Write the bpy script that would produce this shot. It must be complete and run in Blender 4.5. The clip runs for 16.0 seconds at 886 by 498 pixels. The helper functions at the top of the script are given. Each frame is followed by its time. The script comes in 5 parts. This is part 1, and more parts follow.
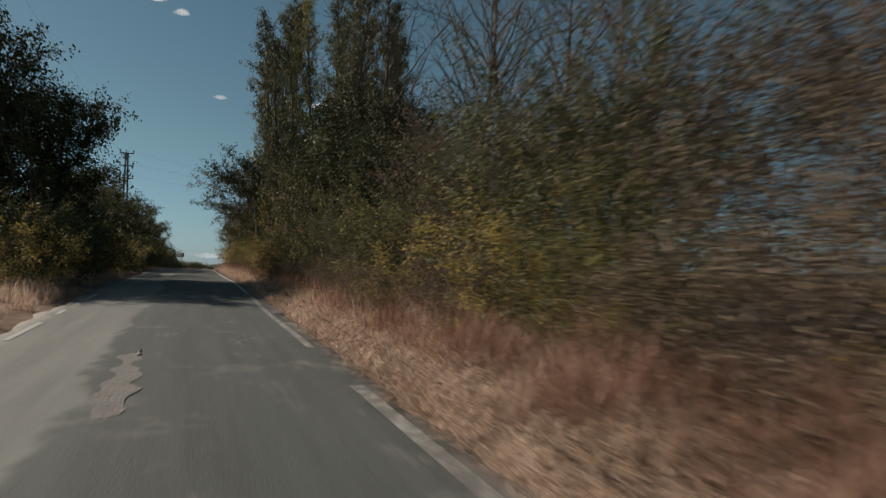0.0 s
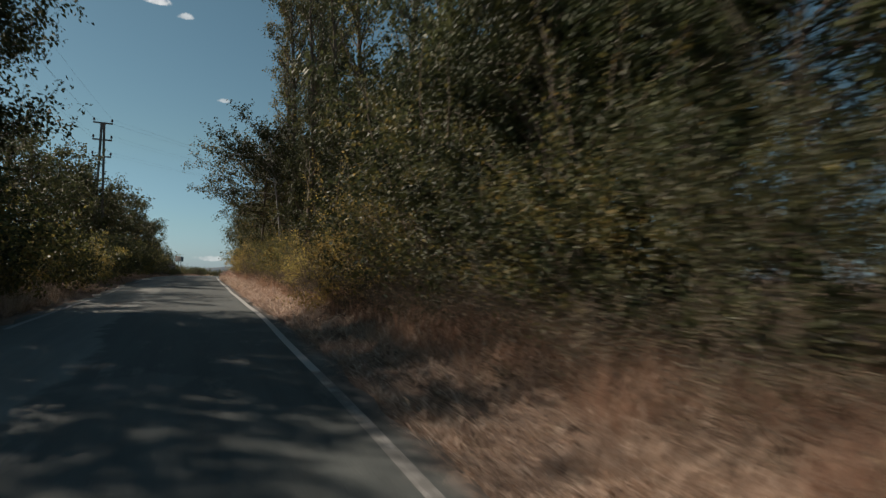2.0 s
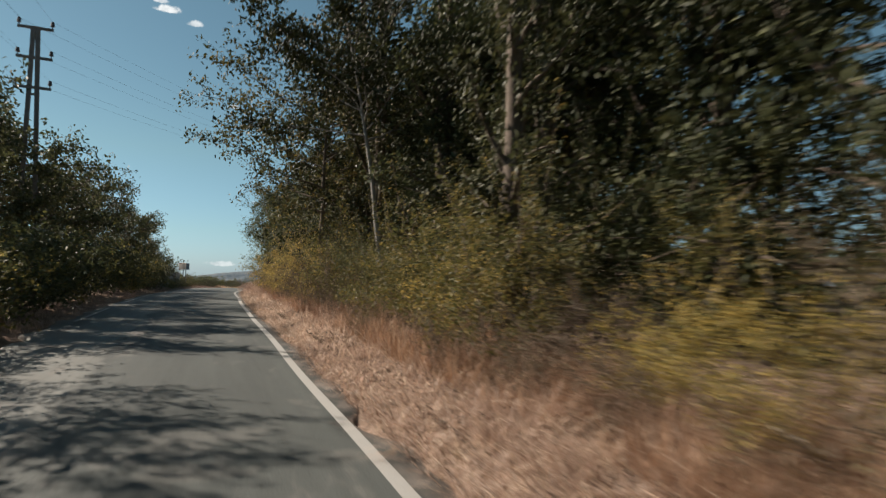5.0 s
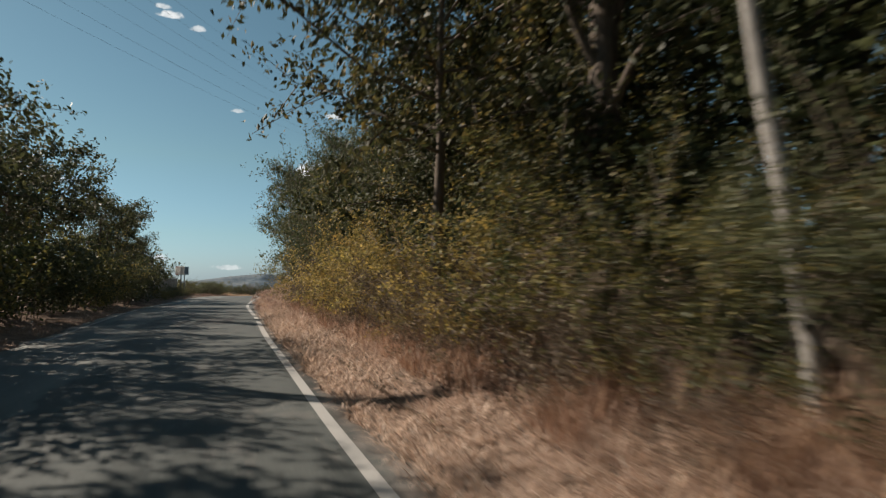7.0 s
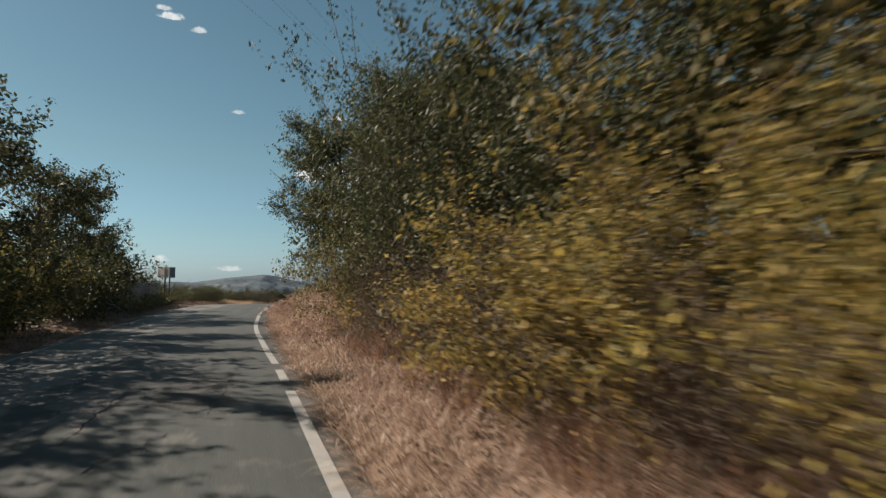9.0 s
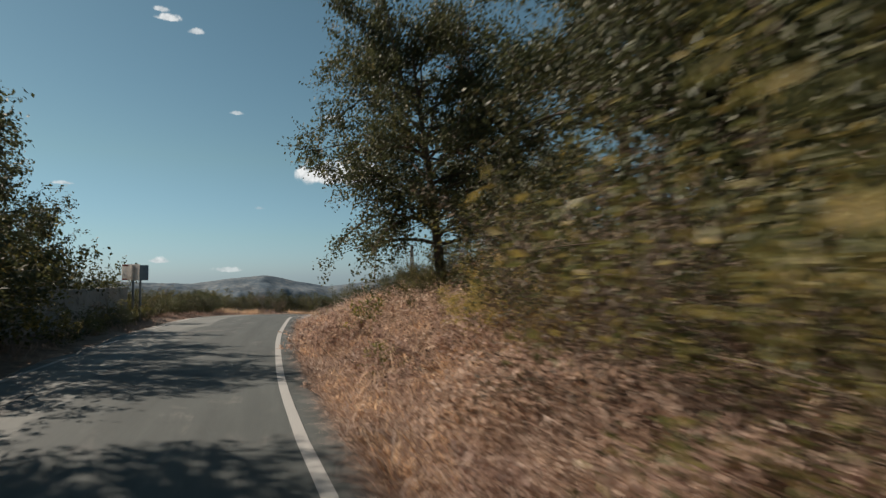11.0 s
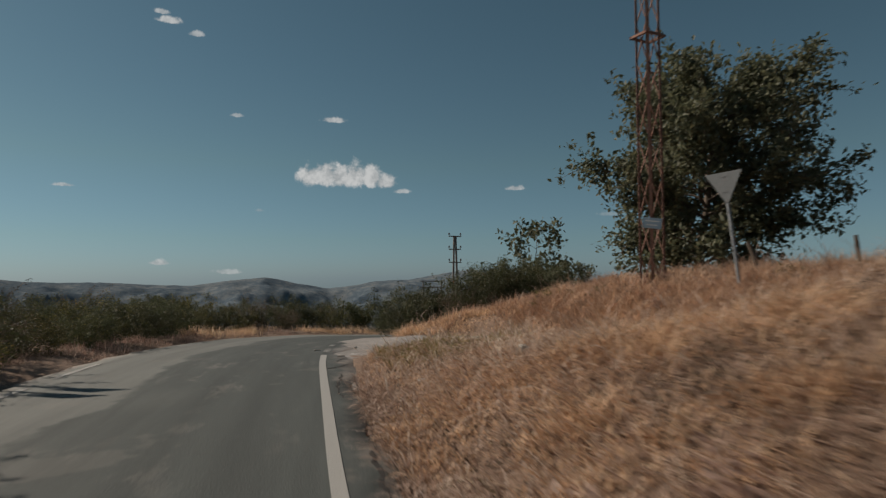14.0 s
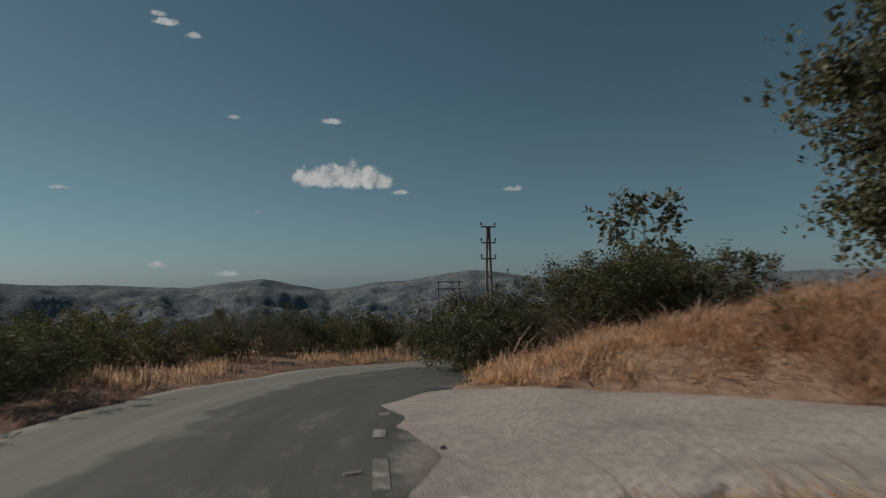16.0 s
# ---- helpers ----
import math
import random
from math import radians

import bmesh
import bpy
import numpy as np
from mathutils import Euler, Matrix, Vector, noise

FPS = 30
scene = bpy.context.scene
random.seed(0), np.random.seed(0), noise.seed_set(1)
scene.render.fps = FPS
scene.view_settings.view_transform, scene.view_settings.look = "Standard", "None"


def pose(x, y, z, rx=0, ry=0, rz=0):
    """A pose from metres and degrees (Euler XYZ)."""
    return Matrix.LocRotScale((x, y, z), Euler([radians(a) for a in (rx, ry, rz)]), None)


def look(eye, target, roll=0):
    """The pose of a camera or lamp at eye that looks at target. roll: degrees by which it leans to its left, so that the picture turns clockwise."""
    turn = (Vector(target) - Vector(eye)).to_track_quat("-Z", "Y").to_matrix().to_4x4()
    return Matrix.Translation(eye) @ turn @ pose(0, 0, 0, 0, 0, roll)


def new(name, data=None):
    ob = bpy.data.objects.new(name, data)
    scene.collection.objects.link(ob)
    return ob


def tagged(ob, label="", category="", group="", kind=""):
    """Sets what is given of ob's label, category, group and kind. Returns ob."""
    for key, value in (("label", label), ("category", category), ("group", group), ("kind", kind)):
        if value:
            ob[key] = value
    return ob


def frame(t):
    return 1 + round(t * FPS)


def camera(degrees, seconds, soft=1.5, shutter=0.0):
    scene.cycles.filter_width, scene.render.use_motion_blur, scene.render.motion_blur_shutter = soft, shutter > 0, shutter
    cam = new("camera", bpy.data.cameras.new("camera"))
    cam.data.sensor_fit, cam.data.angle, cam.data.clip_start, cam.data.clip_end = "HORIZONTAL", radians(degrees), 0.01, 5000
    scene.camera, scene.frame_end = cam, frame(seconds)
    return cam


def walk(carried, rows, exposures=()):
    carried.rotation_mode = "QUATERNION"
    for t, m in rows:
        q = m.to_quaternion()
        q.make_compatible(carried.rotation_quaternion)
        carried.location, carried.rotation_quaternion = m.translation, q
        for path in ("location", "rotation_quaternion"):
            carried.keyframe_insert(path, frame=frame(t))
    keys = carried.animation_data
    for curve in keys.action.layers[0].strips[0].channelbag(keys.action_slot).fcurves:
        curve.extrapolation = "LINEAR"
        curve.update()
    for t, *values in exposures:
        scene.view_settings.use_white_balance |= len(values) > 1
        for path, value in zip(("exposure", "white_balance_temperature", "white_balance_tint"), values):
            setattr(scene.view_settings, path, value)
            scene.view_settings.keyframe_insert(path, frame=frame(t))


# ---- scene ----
cam = camera(72.7, 16.0, 1.3, 0.55)
PATH = [
    (0.0, -0.458, -0.662, 1.622, 91.92, -1.50, -22.23),
    (0.5, -0.374, 3.245, 1.663, 92.02, -1.50, -22.23),
    (1.0, -0.296, 7.052, 1.747, 92.10, -1.50, -22.18),
    (1.5, -0.258, 10.681, 1.852, 92.15, -1.49, -22.07),
    (2.0, -0.222, 14.064, 1.932, 92.20, -1.49, -21.92),
    (2.5, -0.202, 17.374, 2.026, 92.27, -1.50, -21.76),
    (3.0, -0.218, 20.617, 2.137, 92.40, -1.52, -21.59),
    (3.5, -0.254, 23.805, 2.234, 92.50, -1.52, -21.44),
    (4.0, -0.262, 26.865, 2.327, 92.44, -1.44, -21.34),
    (6.5, -0.099, 42.250, 2.331, 92.53, -0.20, -20.48),
    (7.0, -0.089, 45.215, 2.403, 92.49, -0.09, -20.44),
    (7.5, -0.060, 48.152, 2.455, 92.47, -0.01, -20.43),
    (8.0, -0.014, 51.079, 2.480, 92.49, 0.03, -20.42),
    (8.5, 0.069, 53.996, 2.476, 92.53, 0.01, -20.40),
    (9.0, 0.180, 56.879, 2.507, 92.58, -0.06, -20.38),
    (11.5, 0.525, 71.390, 2.515, 92.52, 0.44, -20.42),
    (12.0, 0.672, 73.936, 2.489, 92.60, 0.33, -20.39),
    (12.5, 0.835, 76.462, 2.438, 92.64, 0.29, -20.38),
    (13.0, 1.000, 78.953, 2.404, 92.67, 0.28, -20.38),
    (13.5, 1.187, 81.423, 2.371, 92.70, 0.29, -20.40),
    (14.0, 1.397, 83.867, 2.338, 92.73, 0.34, -20.41),
    (14.5, 1.624, 86.272, 2.316, 92.75, 0.42, -20.42),
    (15.0, 1.910, 88.658, 2.285, 92.77, 0.51, -20.42),
    (15.5, 2.207, 91.000, 2.300, 92.78, 0.59, -20.47),
    (16.0, 2.529, 93.428, 2.299, 92.80, 0.64, -20.60),
]
walk(cam, [(t, pose(*p)) for t, *p in PATH], [(0, 0.1), (1, 0.3), (2.5, 0.35), (3.5, 0.65), (4, 0.8), (6.5, 0.65), (9, 0.55), (11.5, 0.4), (12.5, 0.15), (13.5, -0.1), (14.5, -0.35), (16, -0.5)])

# ---- the world's light ----
SUN_AZ, SUN_EL = -52.0, 36.0          # degrees clockwise from +y, above the horizon
sun_way = Vector((math.sin(radians(SUN_AZ)) * math.cos(radians(SUN_EL)), math.cos(radians(SUN_AZ)) * math.cos(radians(SUN_EL)), math.sin(radians(SUN_EL))))
sun = new("sun", bpy.data.lights.new("sun", "SUN"))
sun.data.energy, sun.data.angle, sun.data.color = 5.0, radians(0.55), (1.0, 0.87, 0.74)
sun.matrix_world = look(sun_way * 100, (0, 0, 0))

# clouds: azimuth, elevation, half width, half height in degrees, density
CLOUDS = [
    (8.0, 9.3, 1.6, 1.6, 1.0), (9.4, 9.4, 1.7, 1.9, 1.0), (10.8, 9.3, 1.8, 1.8, 1.0), (12.2, 9.4, 1.8, 1.75, 1.0), (13.6, 9.35, 1.7, 1.75, 1.0), (14.9, 9.0, 1.4, 1.2, 0.95), (-4.28, 21.67, 1.35, 0.45, 0.9), (-5.01, 22.25, 0.75, 0.35, 0.7), (-2.10, 20.91, 0.75, 0.42, 0.7),
    (10.11, 14.59, 1.4, 0.45, 0.85), (16.52, 8.16, 1.0, 0.34, 0.7), (1.37, 14.53, 0.65, 0.3, 0.6), (-12.0, 7.64, 1.0, 0.26, 0.7),
    (-4.82, 1.39, 1.1, 0.42, 0.75), (0.7, 0.61, 1.5, 0.38, 0.5), (27.3, 8.38, 1.25, 0.42, 0.75), (35.98, 5.72, 1.4, 0.34, 0.3), (3.41, 6.2, 0.6, 0.25, 0.3),
]


class Nodes:
    """A node tree and short ways to add to it."""

    def __init__(self, tree):
        self.tree = tree
        tree.nodes.clear()

    def add(self, kind, ins=None, **props):
        n = self.tree.nodes.new(kind)
        for k, v in props.items():
            setattr(n, k, v)
        for k, v in (ins or {}).items():
            if isinstance(v, bpy.types.NodeSocket):
                self.tree.links.new(v, n.inputs[k])
            else:
                n.inputs[k].default_value = v
        return n

    def math(self, op, a, b=0.0, c=0.0):
        return self.add("ShaderNodeMath", {0: a, 1: b, 2: c}, operation=op).outputs[0]

    def noise(self, vec, scale, detail=4.0, rough=0.55, dist=0.0):
        return self.add("ShaderNodeTexNoise", {"Vector": vec, "Scale": scale, "Detail": detail, "Roughness": rough, "Distortion": dist}).outputs[0]

    def ramp(self, fac, stops, interp="LINEAR"):
        n = self.add("ShaderNodeValToRGB", {0: fac})
        n.color_ramp.interpolation = interp
        el = n.color_ramp.elements
        while len(el) < len(stops):
            el.new(0.5)
        for e, (p, c) in zip(el, stops):
            e.position, e.color = p, (*c, 1.0) if len(c) == 3 else c
        return n.outputs[0]

    def mix(self, fac, a, b, blend="MIX"):
        n = self.add("ShaderNodeMix", data_type="RGBA", blend_type=blend)
        for i, v in ((0, fac), (6, a), (7, b)):
            if isinstance(v, bpy.types.NodeSocket):
                self.tree.links.new(v, n.inputs[i])
            else:
                n.inputs[i].default_value = v if i == 0 else (*v, 1.0)
        return n.outputs[2]

    def step(self, v, lo, hi):
        return self.add("ShaderNodeMapRange", {0: v, 1: lo, 2: hi, 3: 0.0, 4: 1.0}, interpolation_type="SMOOTHSTEP").outputs[0]


def make_sky():
    world = bpy.data.worlds.new("sky")
    world.use_nodes = True
    scene.world = world
    n = Nodes(world.node_tree)
    sky = n.add("ShaderNodeTexSky", sky_type="NISHITA", sun_disc=False, sun_elevation=radians(SUN_EL), sun_rotation=radians(SUN_AZ), air_density=1.0, dust_density=0.3, ozone_density=1.0)
    way = n.add("ShaderNodeTexCoord").outputs["Generated"]
    sep = n.add("ShaderNodeSeparateXYZ", {0: way})
    deg = 180 / math.pi
    az = n.math("MULTIPLY", n.math("ARCTAN2", sep.outputs[0], sep.outputs[1]), deg)
    el = n.math("MULTIPLY", n.math("ARCSINE", sep.outputs[2]), deg)
    puff = n.noise(way, 46.0, 5.0, 0.55)
    fine = n.noise(way, 130.0, 4.0, 0.6)
    rag = n.math("ADD", n.math("MULTIPLY", n.math("SUBTRACT", puff, 0.5), 1.25), n.math("MULTIPLY", n.math("SUBTRACT", fine, 0.5), 0.7))
    total = 0.0
    for a, e, w, h, dens in CLOUDS:
        u = n.math("DIVIDE", n.math("SUBTRACT", az, a), w)
        v = n.math("DIVIDE", n.math("SUBTRACT", el, e), h)
        below = n.math("MULTIPLY", n.math("MINIMUM", v, 0.0), 0.9)
        v = n.math("ADD", v, below)
        r = n.math("SQRT", n.math("ADD", n.math("MULTIPLY", u, u), n.math("MULTIPLY", v, v)))
        m = n.math("MULTIPLY", n.step(n.math("ADD", n.math("SUBTRACT", 1.0, r), rag), 0.05, 0.6), dens)
        m = n.math("MULTIPLY", m, n.step(r, 1.7, 1.1))
        total = n.math("MAXIMUM", m, total)
    shade = n.mix(n.step(n.math("ADD", n.math("MULTIPLY", fine, 0.45), n.math("MULTIPLY", puff, 0.9)), 0.5, 0.85), (7.4, 7.9, 8.1), (12.4, 12.6, 12.5))
    col = n.mix(total, n.mix(1.0, sky.outputs[0], n.ramp(n.math("DIVIDE", el, 30.0), [(0.0, (0.60, 0.88, 1.42)), (0.12, (0.68, 0.91, 1.10)), (0.35, (0.80, 0.97, 0.88)), (0.8, (0.80, 0.98, 0.84))]), "MULTIPLY"), shade)
    bg = n.add("ShaderNodeBackground", {0: col, 1: 0.05})
    n.tree.links.new(bg.outputs[0], n.add("ShaderNodeOutputWorld").inputs[0])


make_sky()


# ---- materials ----
def material(name):
    m = bpy.data.materials.new(name)
    m.use_nodes = True
    return m, Nodes(m.node_tree)


def finish(n, shader):
    n.tree.links.new(shader, n.add("ShaderNodeOutputMaterial").inputs[0])


def bump(n, height, strength, distance=0.02):
    return n.add("ShaderNodeBump", {"Height": height, "Strength": strength, "Distance": distance}).outputs[0]


def principled(n, colour, rough=0.8, metal=0.0, normal=None, spec=0.4):
    ins = {"Base Color": colour if isinstance(colour, bpy.types.NodeSocket) else (*colour, 1.0), "Roughness": rough, "Metallic": metal, "Specular IOR Level": spec}
    if normal is not None:
        ins["Normal"] = normal
    return n.add("ShaderNodeBsdfPrincipled", ins).outputs[0]


def leaf_material(name, stops, glow=0.35, rough=0.55, spec=0.38):
    """Leaves: each one takes its own colour from the ramp; thin enough to let some light through."""
    m, n = material(name)
    isl = n.add("ShaderNodeNewGeometry").outputs["Random Per Island"]
    pos = n.add("ShaderNodeTexCoord").outputs["Object"]
    patch = n.noise(pos, 0.9, 2.0)
    f = n.math("ADD", n.math("MULTIPLY", isl, 0.62), n.math("MULTIPLY", patch, 0.42))
    col = n.ramp(f, stops)
    ob = n.add("ShaderNodeObjectInfo").outputs["Random"]
    hsv = n.add("ShaderNodeHueSaturation", {"Hue": n.math("ADD", 0.488, n.math("MULTIPLY", ob, 0.022)), "Saturation": 0.95, "Value": n.math("ADD", 0.8, n.math("MULTIPLY", ob, 0.4)), "Color": col}).outputs[0]
    a = principled(n, hsv, rough, spec=spec)
    b = n.add("ShaderNodeBsdfTranslucent", {0: hsv}).outputs[0]
    finish(n, n.add("ShaderNodeMixShader", {0: glow, 1: a, 2: b}).outputs[0])
    return m


DARK_GREEN = leaf_material("dark_green_leaves", [(0.15, (0.034, 0.043, 0.019)), (0.5, (0.072, 0.082, 0.033)), (0.8, (0.115, 0.115, 0.044)), (0.95, (0.19, 0.15, 0.05))], 0.28)
OLIVE = leaf_material("olive_green_leaves", [(0.15, (0.05, 0.060, 0.020)), (0.45, (0.120, 0.122, 0.036)), (0.72, (0.22, 0.18, 0.048)), (0.92, (0.36, 0.25, 0.05))], 0.4)
TURNING = leaf_material("green_leaves_turning_yellow", [(0.15, (0.030, 0.040, 0.016)), (0.5, (0.075, 0.082, 0.029)), (0.75, (0.15, 0.13, 0.038)), (0.92, (0.40, 0.28, 0.05))], 0.35)
WALNUT_LEAF = leaf_material("grey_green_walnut_leaves", [(0.15, (0.060, 0.070, 0.040)), (0.5, (0.115, 0.125, 0.070)), (0.9, (0.18, 0.18, 0.10))], 0.4)
YELLOW = leaf_material("yellowing_leaves", [(0.12, (0.10, 0.095, 0.035)), (0.40, (0.24, 0.205, 0.06)), (0.66, (0.42, 0.315, 0.075)), (0.92, (0.66, 0.46, 0.09))], 0.42)
DRY_LEAF = leaf_material("dry_brown_leaves", [(0.12, (0.055, 0.042, 0.030)), (0.45, (0.11, 0.082, 0.056)), (0.7, (0.19, 0.138, 0.092)), (0.92, (0.19, 0.15, 0.056))], 0.2, 0.7)
STRAW = leaf_material("dry_straw", [(0.1, (0.19, 0.12, 0.08)), (0.4, (0.42, 0.29, 0.205)), (0.68, (0.62, 0.47, 0.36)), (0.95, (0.82, 0.69, 0.57))], 0.45, 0.6)
# Dark-leaved green, with the thicket's shade mixed into its colour
SHADE_GREEN = leaf_material("shade_green_leaves", [(0.15, (0.020, 0.027, 0.011)), (0.5, (0.042, 0.052, 0.020)), (0.85, (0.075, 0.08, 0.027))], 0.15, 0.6, 0.2)
PALE_STRAW = leaf_material("pale_straw", [(0.1, (0.50, 0.38, 0.28)), (0.5, (0.70, 0.57, 0.44)), (0.95, (0.86, 0.76, 0.63))], 0.45, 0.6)
RUST_GRASS = leaf_material("rusty_dry_grass", [(0.1, (0.28, 0.15, 0.09)), (0.4, (0.55, 0.345, 0.205)), (0.7, (0.74, 0.52, 0.34)), (0.95, (0.86, 0.69, 0.51))], 0.5, 0.6)
VERGE_GRASS = leaf_material("faded_dry_grass", [(0.1, (0.20, 0.12, 0.085)), (0.4, (0.38, 0.255, 0.185)), (0.7, (0.54, 0.39, 0.30)), (0.95, (0.72, 0.57, 0.46))], 0.45, 0.6)
RED_GRASS = leaf_material("red_brown_dry_grass", [(0.1, (0.12, 0.062, 0.04)), (0.4, (0.26, 0.14, 0.088)), (0.7, (0.40, 0.24, 0.16)), (0.95, (0.58, 0.41, 0.30))], 0.35, 0.6)
GREEN_GRASS = leaf_material("green_grass", [(0.1, (0.17, 0.15, 0.05)), (0.5, (0.30, 0.25, 0.09)), (0.9, (0.48, 0.37, 0.17))], 0.3, 0.6)


def bark_material(name, dark, light):
    m, n = material(name)
    pos = n.add("ShaderNodeTexCoord").outputs["Object"]
    st = n.add("ShaderNodeMapping", {0: pos, 3: (1.0, 1.0, 0.25)}).outputs[0]
    g = n.noise(st, 16.0, 6.0, 0.65)
    big = n.noise(pos, 1.7, 3.0)
    col = n.ramp(n.math("ADD", n.math("MULTIPLY", g, 0.7), n.math("MULTIPLY", big, 0.3)), [(0.3, dark), (0.7, light)])
    finish(n, principled(n, col, 0.9, normal=bump(n, g, 0.6)))
    return m


BARK = bark_material("grey_brown_bark", (0.05, 0.038, 0.028), (0.17, 0.135, 0.105))
PALE_BARK = bark_material("pale_grey_bark", (0.13, 0.12, 0.11), (0.34, 0.32, 0.29))
TWIG = bark_material("dry_twigs", (0.09, 0.068, 0.05), (0.24, 0.19, 0.145))


def ground_material():
    m, n = material("dry_earth_and_straw")
    pos = n.add("ShaderNodeTexCoord").outputs["Object"]
    big = n.noise(pos, 0.35, 4.0)
    mid = n.noise(pos, 3.0, 6.0, 0.65)
    fine = n.noise(pos, 38.0, 6.0, 0.7)
    f = n.math("ADD", n.math("MULTIPLY", big, 0.3), n.math("ADD", n.math("MULTIPLY", mid, 0.35), n.math("MULTIPLY", fine, 0.35)))
    col = n.ramp(f, [(0.32, (0.065, 0.045, 0.033)), (0.46, (0.18, 0.126, 0.094)), (0.56, (0.30, 0.216, 0.165)), (0.70, (0.47, 0.36, 0.285))])
    finish(n, principled(n, col, 0.95, normal=bump(n, n.math("ADD", mid, fine), 0.8, 0.04), spec=0.15))
    return m


def gravel_material():
    m, n = material("pale_dusty_gravel")
    pos = n.add("ShaderNodeTexCoord").outputs["Object"]
    big = n.noise(pos, 0.6, 4.0)
    mid = n.noise(pos, 7.0, 6.0, 0.65)
    fine = n.add("ShaderNodeTexVoronoi", {"Vector": pos, "Scale": 55.0}).outputs[0]
    rut = n.add("ShaderNodeTexWave", {"Vector": n.add("ShaderNodeMapping", {0: pos, 2: (0, 0, radians(-28))}).outputs[0], "Scale": 2.4, "Distortion": 6.0, "Detail": 3.0, "Detail Scale": 2.0}, bands_direction="Y").outputs[1]
    f = n.math("ADD", n.math("MULTIPLY", big, 0.4), n.math("ADD", n.math("MULTIPLY", mid, 0.4), n.math("MULTIPLY", fine, 0.3)))
    col = n.ramp(f, [(0.3, (0.12, 0.110, 0.102)), (0.48, (0.215, 0.200, 0.188)), (0.68, (0.36, 0.338, 0.318))])
    h = n.math("ADD", n.math("MULTIPLY", n.math("MULTIPLY", rut, n.step(big, 0.42, 0.58)), 1.1), n.math("ADD", n.math("MULTIPLY", mid, 1.4), fine))
    finish(n, principled(n, col, 0.95, normal=bump(n, h, 0.4, 0.02), spec=0.15))
    return m


def asphalt_material():
    """Worn asphalt: a pale older surface, darker patched stretches along the right lane, tyre tracks, grit."""
    m, n = material("worn_asphalt")
    uv = n.add("ShaderNodeAttribute", attribute_name="along", attribute_type="GEOMETRY").outputs["Vector"]
    pos = n.add("ShaderNodeTexCoord").outputs["Object"]
    sep = n.add("ShaderNodeSeparateXYZ", {0: uv})
    d, s = sep.outputs[0], sep.outputs[1]
    wob = n.noise(pos, 0.35, 4.0, 0.6)
    edge = n.noise(pos, 2.2, 5.0, 0.65)
    streak = n.noise(n.add("ShaderNodeMapping", {0: uv, 3: (2.6, 0.16, 1.0)}).outputs[0], 1.0, 6.0, 0.62)
    bend = n.add("ShaderNodeVectorMath", {0: pos, 1: n.add("ShaderNodeTexNoise", {"Vector": pos, "Scale": 1.6, "Detail": 3.0}).outputs[1]}, operation="ADD").outputs[0]
    net = n.add("ShaderNodeTexVoronoi", {"Vector": bend, "Scale": 1.5}, feature="DISTANCE_TO_EDGE").outputs[0]
    worn = n.noise(n.add("ShaderNodeMapping", {0: uv, 1: (3.0, 9.0, 0.0), 3: (0.5, 0.16, 1.0)}).outputs[0], 1.0, 3.0, 0.6)
    hair = n.math("MULTIPLY", n.step(net, 0.012, 0.004), n.step(worn, 0.52, 0.60))
    scuff = n.math("MULTIPLY", n.step(n.noise(n.add("ShaderNodeMapping", {0: uv, 3: (2.2, 0.7, 1.0)}).outputs[0], 1.0, 8.0, 0.72), 0.54, 0.66), n.step(worn, 0.42, 0.56))
    grit = n.noise(pos, 70.0, 3.0, 0.8)
    stone = n.add("ShaderNodeTexVoronoi", {"Vector": pos, "Scale": 48.0}).outputs[0]
    off = n.math("ADD", n.math("MULTIPLY", n.math("SUBTRACT", wob, 0.5), 1.5), n.math("MULTIPLY", n.math("SUBTRACT", edge, 0.5), 0.5))
    lane = n.step(n.math("ADD", d, off), -0.75, -0.55)
    dark = n.math("MULTIPLY", lane, n.step(n.noise(n.add("ShaderNodeMapping", {0: uv, 3: (0.2, 0.06, 1.0)}).outputs[0], 1.0, 2.0), 0.30, 0.36))
    patch = n.step(n.noise(n.add("ShaderNodeMapping", {0: pos, 1: (7.3, 2.1, 0)}).outputs[0], 0.55, 5.0, 0.6), 0.60, 0.63)
    base = n.mix(dark, (0.143, 0.148, 0.137), (0.065, 0.072, 0.068))
    base = n.mix(n.math("MULTIPLY", patch, 0.22), base, (0.20, 0.185, 0.165))
    base = n.mix(n.math("MULTIPLY", scuff, 0.55), base, (0.17, 0.16, 0.145))
    base = n.mix(n.math("MULTIPLY", hair, 0.3), base, (0.03, 0.029, 0.027))
    mouth = n.math("MULTIPLY", n.step(n.math("ADD", d, n.math("MULTIPLY", n.math("SUBTRACT", edge, 0.5), 0.9)), 2.1, 2.45), n.math("MULTIPLY", n.step(s, 97.2, 99.4), n.step(s, 114.0, 109.0)))
    sand = n.ramp(n.noise(pos, 9.0, 7.0, 0.75), [(0.3, (0.10, 0.094, 0.088)), (0.7, (0.34, 0.318, 0.298))])
    base = n.mix(n.math("MULTIPLY", mouth, 0.85), base, sand)
    tone = n.math("ADD", 0.50, n.math("MULTIPLY", streak, 1.0))
    col = n.mix(1.0, base, n.add("ShaderNodeCombineColor", {0: tone, 1: tone, 2: tone}).outputs[0], "MULTIPLY")
    gr = n.math("ADD", 0.75, n.math("MULTIPLY", grit, 0.5))
    col = n.mix(1.0, col, n.add("ShaderNodeCombineColor", {0: gr, 1: gr, 2: gr}).outputs[0], "MULTIPLY")
    dust = n.math("MULTIPLY", n.step(n.math("ADD", n.math("ABSOLUTE", d), n.math("MULTIPLY", n.math("SUBTRACT", edge, 0.5), 1.1)), 2.35, 2.75), 0.75)
